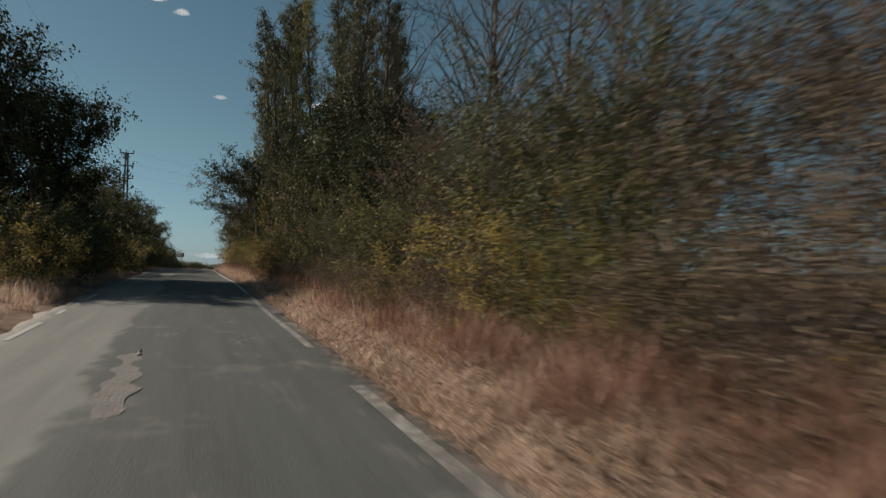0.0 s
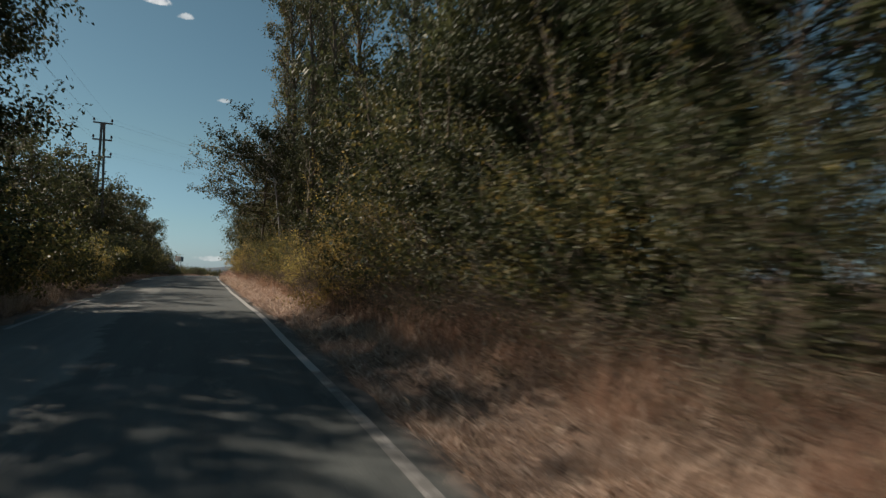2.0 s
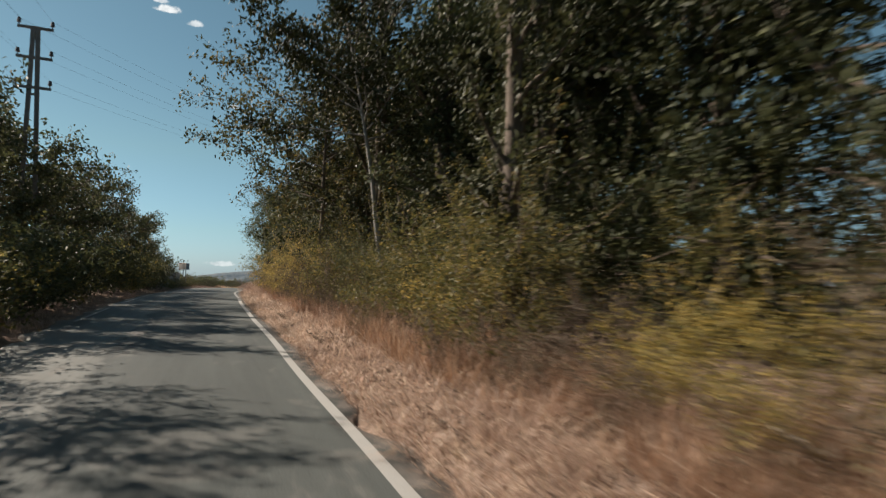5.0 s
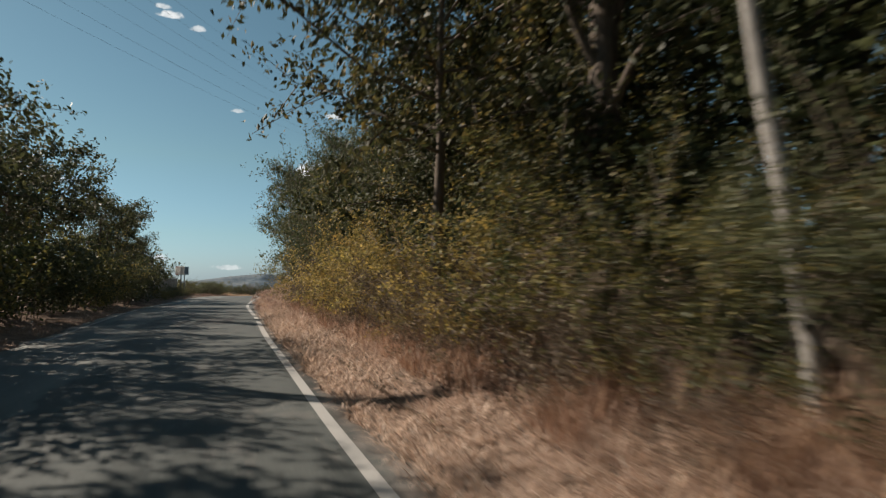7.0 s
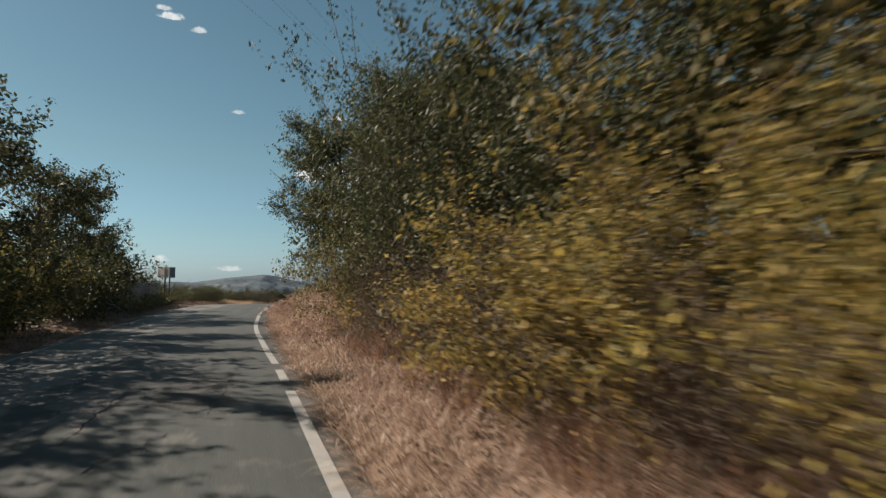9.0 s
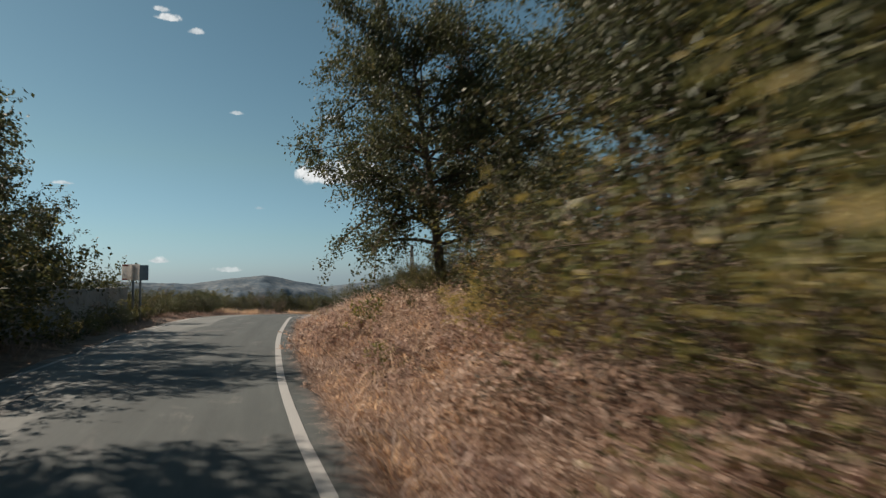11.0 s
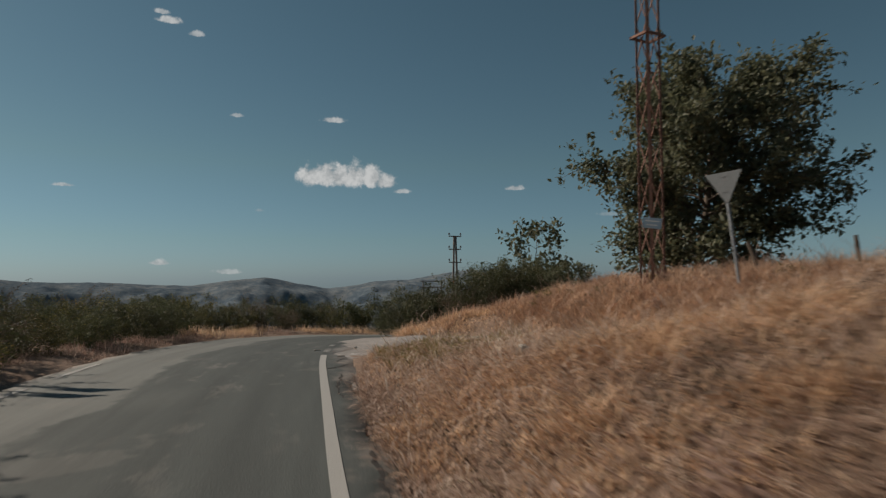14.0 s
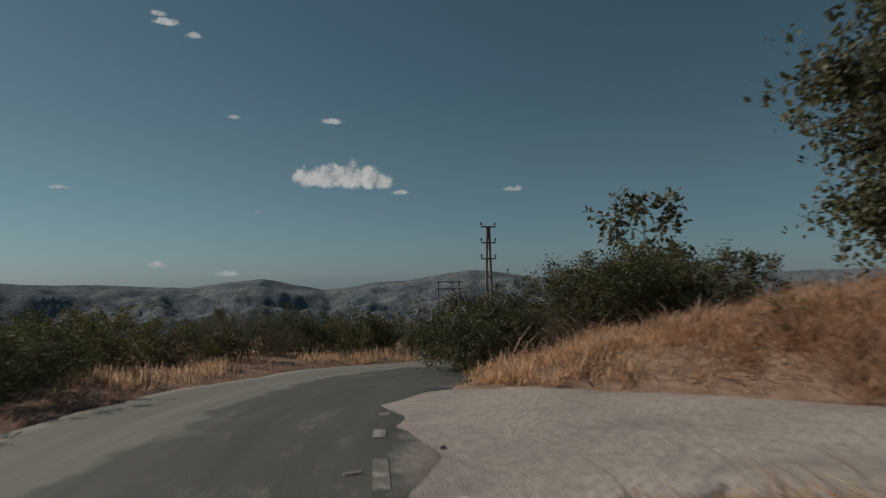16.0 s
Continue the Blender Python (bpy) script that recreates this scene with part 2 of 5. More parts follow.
    col = n.mix(dust, col, (0.27, 0.23, 0.20))
    h = n.math("ADD", n.math("MULTIPLY", stone, 0.6), n.math("ADD", n.math("MULTIPLY", grit, 0.5), n.math("MULTIPLY", edge, 0.8)))
    finish(n, principled(n, col, 0.82, normal=bump(n, h, 0.35, 0.012), spec=0.35))
    return m


def paint_material(name="worn_white_road_paint", lo=0.86, hi=0.64):
    """Road paint worn through to the grit."""
    m, n = material(name)
    pos = n.add("ShaderNodeTexCoord").outputs["Object"]
    w = n.noise(pos, 5.0, 6.0, 0.7)
    g = n.noise(pos, 60.0, 3.0, 0.8)
    f = n.step(n.math("ADD", n.math("MULTIPLY", w, 0.75), n.math("MULTIPLY", g, 0.25)), lo, hi)
    col = n.mix(f, (0.12, 0.117, 0.108), (0.33, 0.324, 0.306))
    finish(n, principled(n, col, 0.75, normal=bump(n, g, 0.3)))
    return m


def plain_material(name, colour, rough=0.7, metal=0.0, var=0.25, scale=9.0, stain=None):
    m, n = material(name)
    pos = n.add("ShaderNodeTexCoord").outputs["Object"]
    a = n.noise(pos, scale, 6.0, 0.65)
    b = n.noise(pos, scale * 0.15, 3.0)
    f = n.math("ADD", n.math("MULTIPLY", a, 0.6), n.math("MULTIPLY", b, 0.4))
    lo = tuple(c * (1 - var) for c in colour)
    hi = tuple(min(1.0, c * (1 + var)) for c in colour)
    col = n.ramp(f, [(0.3, lo), (0.7, hi)])
    if stain:
        col = n.mix(n.step(n.noise(pos, scale * 0.5, 5.0, 0.7), 0.5, 0.68), col, stain)
    finish(n, principled(n, col, rough, metal, bump(n, a, 0.25)))
    return m


GROUND, GRAVEL, ASPHALT, PAINT = ground_material(), gravel_material(), asphalt_material(), paint_material()
FADED = paint_material("faded_dusty_road_paint", 0.56, 0.34)
CRACK = plain_material("crack_shadow_dirt", (0.025, 0.022, 0.02), 0.95)
STONE = plain_material("pale_stone", (0.36, 0.33, 0.29), 0.9, var=0.35)
LITTER = plain_material("dirty_white_plastic", (0.62, 0.62, 0.60), 0.6, var=0.2)
BOTTLE = plain_material("green_plastic", (0.12, 0.32, 0.28), 0.35)
POLE = plain_material("weathered_concrete_pole", (0.16, 0.15, 0.14), 0.85)
RUST = plain_material("rusted_painted_steel", (0.18, 0.095, 0.07), 0.75, 0.3, 0.4, 14.0, (0.12, 0.075, 0.06))
STEEL = plain_material("galvanised_steel", (0.30, 0.31, 0.32), 0.55, 0.7, 0.25)
SIGN_BACK = plain_material("grey_sign_back", (0.27, 0.28, 0.28), 0.6, 0.3, 0.12)
SIGN_WHITE = plain_material("faded_white_sign", (0.86, 0.83, 0.80), 0.6, var=0.12)


def sheet_material(name, colour):
    """Thin faded plastic sheet that lets some light through."""
    m, n = material(name)
    pos = n.add("ShaderNodeTexCoord").outputs["Object"]
    col = n.ramp(n.noise(pos, 6.0, 5.0, 0.65), [(0.3, tuple(c * 0.82 for c in colour)), (0.7, colour)])
    finish(n, n.add("ShaderNodeMixShader", {0: 0.55, 1: principled(n, col, 0.6), 2: n.add("ShaderNodeBsdfTranslucent", {0: col}).outputs[0]}).outputs[0])
    return m


SHEET = sheet_material("faded_white_plastic_sheet", (0.86, 0.82, 0.78))
PLATE = plain_material("pale_blue_enamel", (0.42, 0.55, 0.64), 0.4, var=0.1)
SIGN_RED = plain_material("faded_red_paint", (0.45, 0.10, 0.08), 0.6)
SIGN_BLUE = plain_material("blue_grey_sign", (0.16, 0.22, 0.27), 0.6)
CONCRETE = plain_material("stained_concrete", (0.25, 0.235, 0.215), 0.95, var=0.3, scale=4.0, stain=(0.12, 0.11, 0.095))
WIRE = plain_material("dark_wire", (0.05, 0.05, 0.05), 0.6)
INSUL = plain_material("brown_porcelain", (0.06, 0.04, 0.035), 0.3)


def mountain_material():
    m, n = material("hazed_scrub_mountain")
    pos = n.add("ShaderNodeTexCoord").outputs["Object"]
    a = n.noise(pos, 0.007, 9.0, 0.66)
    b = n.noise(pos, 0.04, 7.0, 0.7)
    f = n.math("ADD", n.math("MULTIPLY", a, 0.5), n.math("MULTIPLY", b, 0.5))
    # blue-greys carry the distance haze in the base colour
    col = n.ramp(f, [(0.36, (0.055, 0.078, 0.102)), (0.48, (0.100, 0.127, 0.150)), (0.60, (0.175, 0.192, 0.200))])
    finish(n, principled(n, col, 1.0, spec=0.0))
    return m


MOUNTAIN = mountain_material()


# ---- mesh helpers ----
def mesh_from(name, verts, faces, mat, smooth=False):
    """A mesh from an array of points and an array of faces with equally many corners."""
    verts, faces = np.asarray(verts, dtype=np.float32), np.asarray(faces, dtype=np.int32)
    k = faces.shape[1]
    me = bpy.data.meshes.new(name)
    me.vertices.add(len(verts))
    me.vertices.foreach_set("co", verts.ravel())
    me.loops.add(faces.size)
    me.loops.foreach_set("vertex_index", faces.ravel())
    me.polygons.add(len(faces))
    me.polygons.foreach_set("loop_start", np.arange(0, faces.size, k, dtype=np.int32))
    me.polygons.foreach_set("loop_total", np.full(len(faces), k, dtype=np.int32))
    me.polygons.foreach_set("use_smooth", np.full(len(faces), smooth))
    me.materials.append(mat)
    me.update(calc_edges=True)
    return me


def part(name, bm, mat, parent, label=""):
    """A bmesh or a mesh as ONE mesh object under a thing or a part."""
    if isinstance(bm, bmesh.types.BMesh):
        me = bpy.data.meshes.new(name)
        bmesh.ops.recalc_face_normals(bm, faces=bm.faces)
        bm.to_mesh(me)
        bm.free()
        me.materials.append(mat)
    else:
        me = bm
    ob = new(name, me)
    ob.parent = parent
    return tagged(ob, label)


def box(bm, cx, cy, cz, sx, sy, sz, m=None):
    r = bmesh.ops.create_cube(bm, size=1.0)
    t = Matrix.LocRotScale((cx, cy, cz), None, (sx, sy, sz))
    bmesh.ops.transform(bm, matrix=(m @ t) if m else t, verts=r["verts"])
    return r["verts"]


def beam(bm, a, b, w, h=None):
    """A bar of square section from a to b."""
    a, b = Vector(a), Vector(b)
    d = b - a
    q = d.to_track_quat("Z", "Y")
    box(bm, 0, 0, 0, 1, 1, 1, Matrix.LocRotScale((a + b) / 2, q, (w, h or w, d.length)))


def rod(bm, a, b, r0, r1=None, n=8):
    a, b = Vector(a), Vector(b)
    d = b - a
    bmesh.ops.create_cone(bm, cap_ends=True, segments=n, radius1=r0, radius2=r1 if r1 is not None else r0, depth=d.length, matrix=Matrix.LocRotScale((a + b) / 2, d.to_track_quat("Z", "Y"), None))


def soften(bm, w, n=2):
    bmesh.ops.bevel(bm, geom=list(bm.edges), offset=w, segments=n, affect="EDGES", profile=0.6)


# ---- the road's line and the lie of the land ----
CENTRE = [(-1.0, -90), (-1.0, -60), (-1.0, -30), (-1.0, 0), (-1.02, 15), (-1.15, 30), (-1.28, 45), (-1.4, 57), (-1.3, 66), (-1.0, 75), (-0.55, 82.5), (0.12, 88.9), (1.08, 95.5), (1.62, 98.3), (2.85, 102.0),
          (4.85, 105.7), (7.7, 108.5), (11.4, 110.8), (17.2, 113.2), (30, 117.6), (48, 122), (75, 128)]
PROFILE = [(-90, -1.9), (-60, -1.1), (-20, -0.32), (0, 0.06), (10, 0.27), (17, 0.45), (20.6, 0.56), (24, 0.66), (27, 0.74), (36, 0.75), (42, 0.77), (48, 0.87), (54, 0.91), (62, 0.94), (71, 0.93), (76, 0.86), (81, 0.79),
           (86, 0.735), (93, 0.715), (96.5, 0.67), (99.7, 0.60), (103, 0.46), (106, 0.28), (110, -0.05), (114, -0.42), (118, -0.8), (130, -1.9), (200, -7.5)]


def dense(pts, step=0.25):
    """A smooth line through the points, sampled evenly."""
    p = np.array(pts, float)
    out = []
    for i in range(len(p) - 1):
        p0, p1, p2, p3 = p[max(i - 1, 0)], p[i], p[i + 1], p[min(i + 2, len(p) - 1)]
        n = max(4, int(np.linalg.norm(p2 - p1) / 0.1))
        t = np.linspace(0, 1, n, endpoint=False)[:, None]
        k1, k2 = np.linalg.norm(p2 - p1), np.linalg.norm(p2 - p1)
        m1 = (p2 - p0) / max(np.linalg.norm(p2 - p0), 1e-6) * k1
        m2 = (p3 - p1) / max(np.linalg.norm(p3 - p1), 1e-6) * k2
        out.append((2 * t**3 - 3 * t**2 + 1) * p1 + (t**3 - 2 * t**2 + t) * m1 + (-2 * t**3 + 3 * t**2) * p2 + (t**3 - t**2) * m2)
    q = np.vstack(out)
    s = np.concatenate([[0], np.cumsum(np.linalg.norm(np.diff(q, axis=0), axis=1))])
    e = np.arange(0, s[-1], step)
    return np.stack([np.interp(e, s, q[:, k]) for k in range(q.shape[1])], 1), e


LINE, LINE_S = dense(CENTRE)
LINE_S = LINE_S - 90.0
TAN = np.gradient(LINE, axis=0)
TAN /= np.linalg.norm(TAN, axis=1)[:, None]
RIGHT = np.stack([TAN[:, 1], -TAN[:, 0]], 1)
prof = np.array(PROFILE)
# rounded profile: straight pieces smoothed over a few metres
fine_s = np.arange(-95, 215, 0.25)
fine_z = np.convolve(np.pad(np.interp(fine_s, prof[:, 0], prof[:, 1]), 12, mode="edge"), np.ones(25) / 25, mode="valid")


def road_z(s):
    return np.interp(s, fine_s, fine_z)


def road_coords(x, y):
    """Distance along the road and distance to its right, for arrays of places."""
    x, y = np.atleast_1d(np.asarray(x, float)), np.atleast_1d(np.asarray(y, float))
    s, d = np.empty(len(x)), np.empty(len(x))
    for i in range(0, len(x), 4000):
        dx, dy = x[i:i + 4000, None] - LINE[None, :, 0], y[i:i + 4000, None] - LINE[None, :, 1]
        j = np.argmin(dx * dx + dy * dy, axis=1)
        k = np.arange(len(j))
        along = dx[k, j] * TAN[j, 0] + dy[k, j] * TAN[j, 1]
        side = dx[k, j] * RIGHT[j, 0] + dy[k, j] * RIGHT[j, 1]
        far = np.hypot(dx[k, j], dy[k, j])
        s[i:i + 4000] = LINE_S[j] + np.clip(along, -0.3, 0.3)
        d[i:i + 4000] = np.where(np.abs(along) > 1.0, np.sign(side) * far, side)
    return s, d


def ss(v, a, b):
    t = np.clip((v - a) / (b - a), 0, 1)
    return t * t * (3 - 2 * t)


SIDE = [(4.9, 102.3, 0.40), (5.9, 100.9, 0.50), (7.0, 99.3, 0.60), (7.85, 97.7, 0.76), (8.4, 96.2, 0.95), (8.8, 94.5, 1.18), (9.2, 92.8, 1.42), (10.6, 90.9, 1.75), (13.4, 89.2, 2.2), (19, 87.5, 2.7), (28, 86, 2.7), (42, 84, 2.0)]
SIDE_LINE, SIDE_S = dense(SIDE, 0.2)


# how far the bare gravel reaches beyond the asphalt: along the road, width
MOUTH = ((88, 93, 95.5, 97.4, 98.2, 99.6, 101, 104.4, 105.2, 107, 109), (0.06, 0.10, 0.4, 0.75, 2.4, 3.6, 3.4, 2.8, 1.1, -0.1, -0.2))


def side_half(q):
    """Half the width of the side road, which widens towards its mouth."""
    return 1.4 + 1.3 * np.exp(-((q - 3.5) / 4.0) ** 2)


def wavy(x, y):
    return 0.5 * np.sin(0.9 * x + 0.31 * y) * np.cos(0.47 * y - 0.2 * x) + 0.3 * np.sin(2.3 * x - 1.7 * y + 1.0) + 0.2 * np.sin(4.1 * y + 3.3 * x)


def land(x, y):
    """Height of the ground."""
    x, y = np.atleast_1d(np.asarray(x, float)), np.atleast_1d(np.asarray(y, float))
    s, d = road_coords(x, y)
    base = road_z(np.clip(s, -90, 190))
    u = d - 2.55
    hill = ss(s, 70, 82) * ss(-s, -97, -84)
    steep = 0.13 + 0.27 * ss(s, 70, 84)
    top = 1.0 - 0.3 * ss(s, 80, 96) + 2.7 * hill
    up = top * (1 - np.exp(-np.maximum(u, 0) * steep / top))
    verge = -0.02 + 0.12 * ss(u, 0.1, 1.3)
    up = up + 0.4 * ss(u, 3.0, 7.0) * ss(s, 76, 83) * ss(-s, -92.5, -87)
    right = verge + up * ss(u, 0.2, 2.2) * (1 - 0.55 * ss(s, 88, 95))
    v = -d - 2.5
    left = -0.05 + 0.12 * ss(v, 0.2, 1.2) + 0.45 * ss(v, 1.0, 4.0) * ss(s, 97, 86) - 0.5 * ss(v, 4, 12) * ss(s, 95, 104)
    z = base + np.where(d > 0, right, left) - 0.10 * ss(-np.abs(d), -2.75, -2.35)
    z = z + 0.05 * wavy(x, y) * ss(np.abs(d), 2.6, 4.0)
    # the dirt road that joins from the right
    dx, dy = x[:, None] - SIDE_LINE[None, ::3, 0], y[:, None] - SIDE_LINE[None, ::3, 1]
    q = dx * dx + dy * dy
    j = np.argmin(q, axis=1)
    off = np.sqrt(q[np.arange(len(j)), j])
    t = np.gradient(SIDE_LINE[::3, :2], axis=0)
    k = np.arange(len(j))
    beyond = t[j, 0] * dy[k, j] - t[j, 1] * dx[k, j] > 0
    out = np.maximum(off - side_half(SIDE_S[::3][j]), 0)
    sz = SIDE_LINE[::3, 2][j] - 0.04
    # a steep ragged bank beyond it, a low grassy shoulder on this side
    crest = 2.3 - 1.5 * ss(y, 98.5, 105.5) + 0.25 * ss(x, 12, 20)
    cut = sz + np.maximum(crest - sz, 0.05) * (1 - np.exp(-0.85 * out)) * ss(d, 2.9, 5.0)
    near = sz * (1 - ss(out, 0.2, 2.0)) + z * ss(out, 0.2, 2.0)
    cut = cut * (1 - ss(out, 9, 16)) + z * ss(out, 9, 16)
    z = np.where((d > 2.6) & (s > 80), np.where(beyond, cut, near), z)
    # the hill falls away into the valley
    yy = np.clip(y, -60, 108)
    r = np.hypot(np.maximum(np.abs(x - 4) - 14, 0), (y - yy))
    z = z - 0.085 * np.maximum(r - 12, 0) * ss(r, 12, 60) * (1 - 0.85 * ss(y, 110, 40))
    return np.maximum(z, -210)


def land_z(x, y):
    return float(land(x, y)[0])


def make_ground():
    def axis(near, step, reach, mid):
        a = list(np.arange(near[0], near[1], step))
        v, g = near[1], step
        while v < reach:
            a.append(v)
            g *= 1.25
            v += g
        v, g = near[0] - step, step
        while v > -reach:
            a.insert(0, v)
            g *= 1.25
            v -= g
        return np.array(a)
    xs, ys = axis((-9, 22), 0.3, 3200, 0), axis((-12, 122), 0.45, 3200, 0)
    X, Y = np.meshgrid(xs, ys)
    Z = np.concatenate([land(a, b) for a, b in zip(np.array_split(X.ravel(), 40), np.array_split(Y.ravel(), 40))])
    n = len(xs)
    i = (np.arange(len(ys) - 1)[:, None] * n + np.arange(n - 1)[None]).ravel()
    me = mesh_from("ground", np.stack([X.ravel(), Y.ravel(), Z], 1), np.stack([i, i + 1, i + n + 1, i + n], 1), GROUND, True)
    tagged(new("ground", me), "dry earthen ground with straw, rising to a bank beside the road", "ground", kind="structure")


make_ground()


def ribbon(name, line, right, z, offs, mat, s0=None, lift=0.0, parent=None):
    """A sheet along a line; offs: rows of distances to the right, one for each sample."""
    offs = np.asarray(offs)
    k = offs.shape[1]
    P = line[:, None, :2] + right[:, None, :] * offs[:, :, None]
    zz = z if np.ndim(z) == 2 else np.repeat(np.asarray(z)[:, None], k, 1)
    V = np.concatenate([P, (zz + lift)[:, :, None]], 2).reshape(-1, 3)
    i = (np.arange(len(line) - 1)[:, None] * k + np.arange(k - 1)[None]).ravel()
    me = mesh_from(name, V, np.stack([i, i + 1, i + k + 1, i + k], 1), mat, True)
    if s0 is not None:
        at = me.attributes.new("along", "FLOAT_VECTOR", "POINT")
        at.data.foreach_set("vector", np.stack([offs, np.repeat(s0[:, None], k, 1), np.zeros_like(offs)], 2).astype(np.float32).ravel())
    ob = new(name, me)
    ob.parent = parent
    return ob


def crown_of(offs):
    """Cross fall and settled wheel tracks of the road."""
    return -0.018 * np.abs(offs) - 0.012 * np.exp(-((np.abs(offs) - 1.2) / 0.35) ** 2)


def make_road():
    rng = np.random.default_rng(4)
    n = len(LINE)
    w = np.array([-1.0, -0.985, -0.85, -0.65, -0.45, -0.2, 0, 0.2, 0.45, 0.65, 0.85, 0.985, 1.0])
    raw = rng.normal(0, 1, (n, 2))
    rag = np.stack([np.convolve(raw[:, k], np.hanning(7), mode="same") * 0.06 for k in (0, 1)], 1)
    offs = np.where(w[None] < 0, -w[None] * 0, 0) + w[None] * (2.62 - 0.35 * ss(LINE_S, 102.5, 106.5)[:, None] + np.where(w[None] < 0, rag[:, :1], rag[:, 1:] + 0.12 - 0.25 * (ss(LINE_S, 97.2, 98.6) * ss(-LINE_S, -107, -104))[:, None]))
    z = road_z(LINE_S)[:, None] + crown_of(offs)
    z[:, 0] -= 0.09
    z[:, -1] -= 0.09 - 0.07 * ss(LINE_S, 96.5, 98.5) * ss(-LINE_S, -108, -105)
    z += 0.006 * np.sin(LINE_S * 1.7)[:, None] * np.cos(offs * 2.1)
    road = ribbon("road", LINE, RIGHT, z, offs, ASPHALT, LINE_S, 0.03)
    tagged(road, "narrow worn grey asphalt road with darker patched lane", "road", kind="structure")
    return road


ROAD = make_road()


def stretch(a, b):
    return (LINE_S >= a) & (LINE_S <= b)


def painted(a, b, off, width, name="edge_line", mat=None):
    k = stretch(a, b)
    if not np.isscalar(off):
        off = np.interp(LINE_S[k], *np.array(off).T)
    j = off + 0.012 * np.sin(LINE_S[k] * 0.7)
    offs = np.stack([j - width / 2, j + width / 2], 1)
    ob = ribbon(name, LINE[k], RIGHT[k], road_z(LINE_S[k])[:, None] + crown_of(offs), offs, mat or PAINT, LINE_S[k], 0.037)
    return tagged(ob, "worn white painted line on the asphalt", "road marking", kind="structure")


EDGE = ((-40, 2.36), (6, 2.40), (15, 2.28), (25, 2.30), (31, 2.36), (48, 2.37), (62, 2.42), (68, 2.42), (75, 2.22), (86, 2.20), (97.5, 2.17), (99.6, 2.08), (101.6, 1.95), (104, 1.8))
for a, b in ((-40, 6.6), (9.4, 22), (22, 65.6), (66.1, 67.5), (68.2, 98.35)):
    painted(a, b, EDGE, 0.13 if a > 0 else 0.17, mat=PAINT if b > 30 else FADED)
for a, b in ((99.0, 100.1), (100.85, 101.7), (102.4, 102.9)):
    painted(a, b, EDGE, 0.15, "line_dash", FADED)
for a, b in ((-20, 9), (11, 13.5), (15, 16.2), (18.5, 21), (27, 37), (40, 45), (52, 58), (61, 74), (78, 84), (86.2, 88.0), (89.2, 90.4), (91.8, 94.6), (95.3, 97.5)):
    painted(a, b, -2.28, 0.11)


def make_side_road():
    t = np.gradient(SIDE_LINE[:, :2], axis=0)
    t /= np.linalg.norm(t, axis=1)[:, None]
    r = np.stack([t[:, 1], -t[:, 0]], 1)
    w = np.linspace(-1, 1, 9)
    offs = w[None] * (side_half(SIDE_S)[:, None] + 0.12 + 0.12 * np.sin(SIDE_S * 2.1)[:, None])
    z = SIDE_LINE[:, 2:3] - 0.15 * np.abs(w[None]) ** 6 + 0.012 * np.sin(offs * 5 + SIDE_S[:, None])
    ob = ribbon("dirt_road", SIDE_LINE, r, z, offs, GRAVEL, None, 0.02)
    tagged(ob, "pale dusty gravel side road with tyre ruts joining the asphalt", "road", kind="structure")

    # gravel shoulder along the main road past the junction
    k = stretch(88.0, 109.0)
    w = np.linspace(0, 1, 13)
    q = LINE_S[k]
    wide = np.interp(q, *MOUTH)
    start = 2.52 - 0.75 * ss(q, 95.5, 96.8)
    offs = start[:, None] + w[None] * (wide + 2.52 - start + 0.10 * np.sin(q * 3.1))[:, None]
    P = LINE[k][:, None] + RIGHT[k][:, None] * offs[:, :, None]
    z = land(P[:, :, 0].ravel(), P[:, :, 1].ravel()).reshape(offs.shape) + 0.045
    flush = ss(offs, 2.66, 3.7)
    z = (road_z(q)[:, None] + crown_of(offs) + 0.016) * (1 - flush) + z * flush
    z[:, -1] -= 0.12
    z[:, -2] -= 0.02
    ob = ribbon("gravel_shoulder", LINE[k], RIGHT[k], z, offs, GRAVEL)
    tagged(ob, "dusty gravel shoulder beside the asphalt at the junction", "road", kind="structure")


make_side_road()


# ---- plants ----
def tubes_mesh(name, tubes, mat, most=5):
    """Tapered tubes along lines of points, joined."""
    V, F, base = [], [], 0
    for pts, rad in tubes:
        pts = np.asarray(pts, float)
        sides = 3 if len(pts) < 4 else 4 if len(pts) < 6 else most
        ang = np.linspace(0, 2 * math.pi, sides, endpoint=False)
        tan = np.gradient(pts, axis=0)
        tan /= np.maximum(np.linalg.norm(tan, axis=1), 1e-9)[:, None]
        ref = np.where(np.abs(tan[:, 2:3]) > 0.9, np.array([[1.0, 0, 0]]), np.array([[0, 0, 1.0]]))
        u = np.cross(tan, ref)
        u /= np.maximum(np.linalg.norm(u, axis=1), 1e-9)[:, None]
        v = np.cross(tan, u)
        ring = pts[:, None] + np.asarray(rad)[:, None, None] * (np.cos(ang)[None, :, None] * u[:, None] + np.sin(ang)[None, :, None] * v[:, None])
        V.append(ring.reshape(-1, 3))
        k = np.arange(sides)
        for i in range(len(pts) - 1):
            F.append(np.stack([base + i * sides + k, base + i * sides + (k + 1) % sides, base + (i + 1) * sides + (k + 1) % sides, base + (i + 1) * sides + k], 1))
        base += len(pts) * sides
    return mesh_from(name, np.vstack(V), np.vstack(F), mat, True)


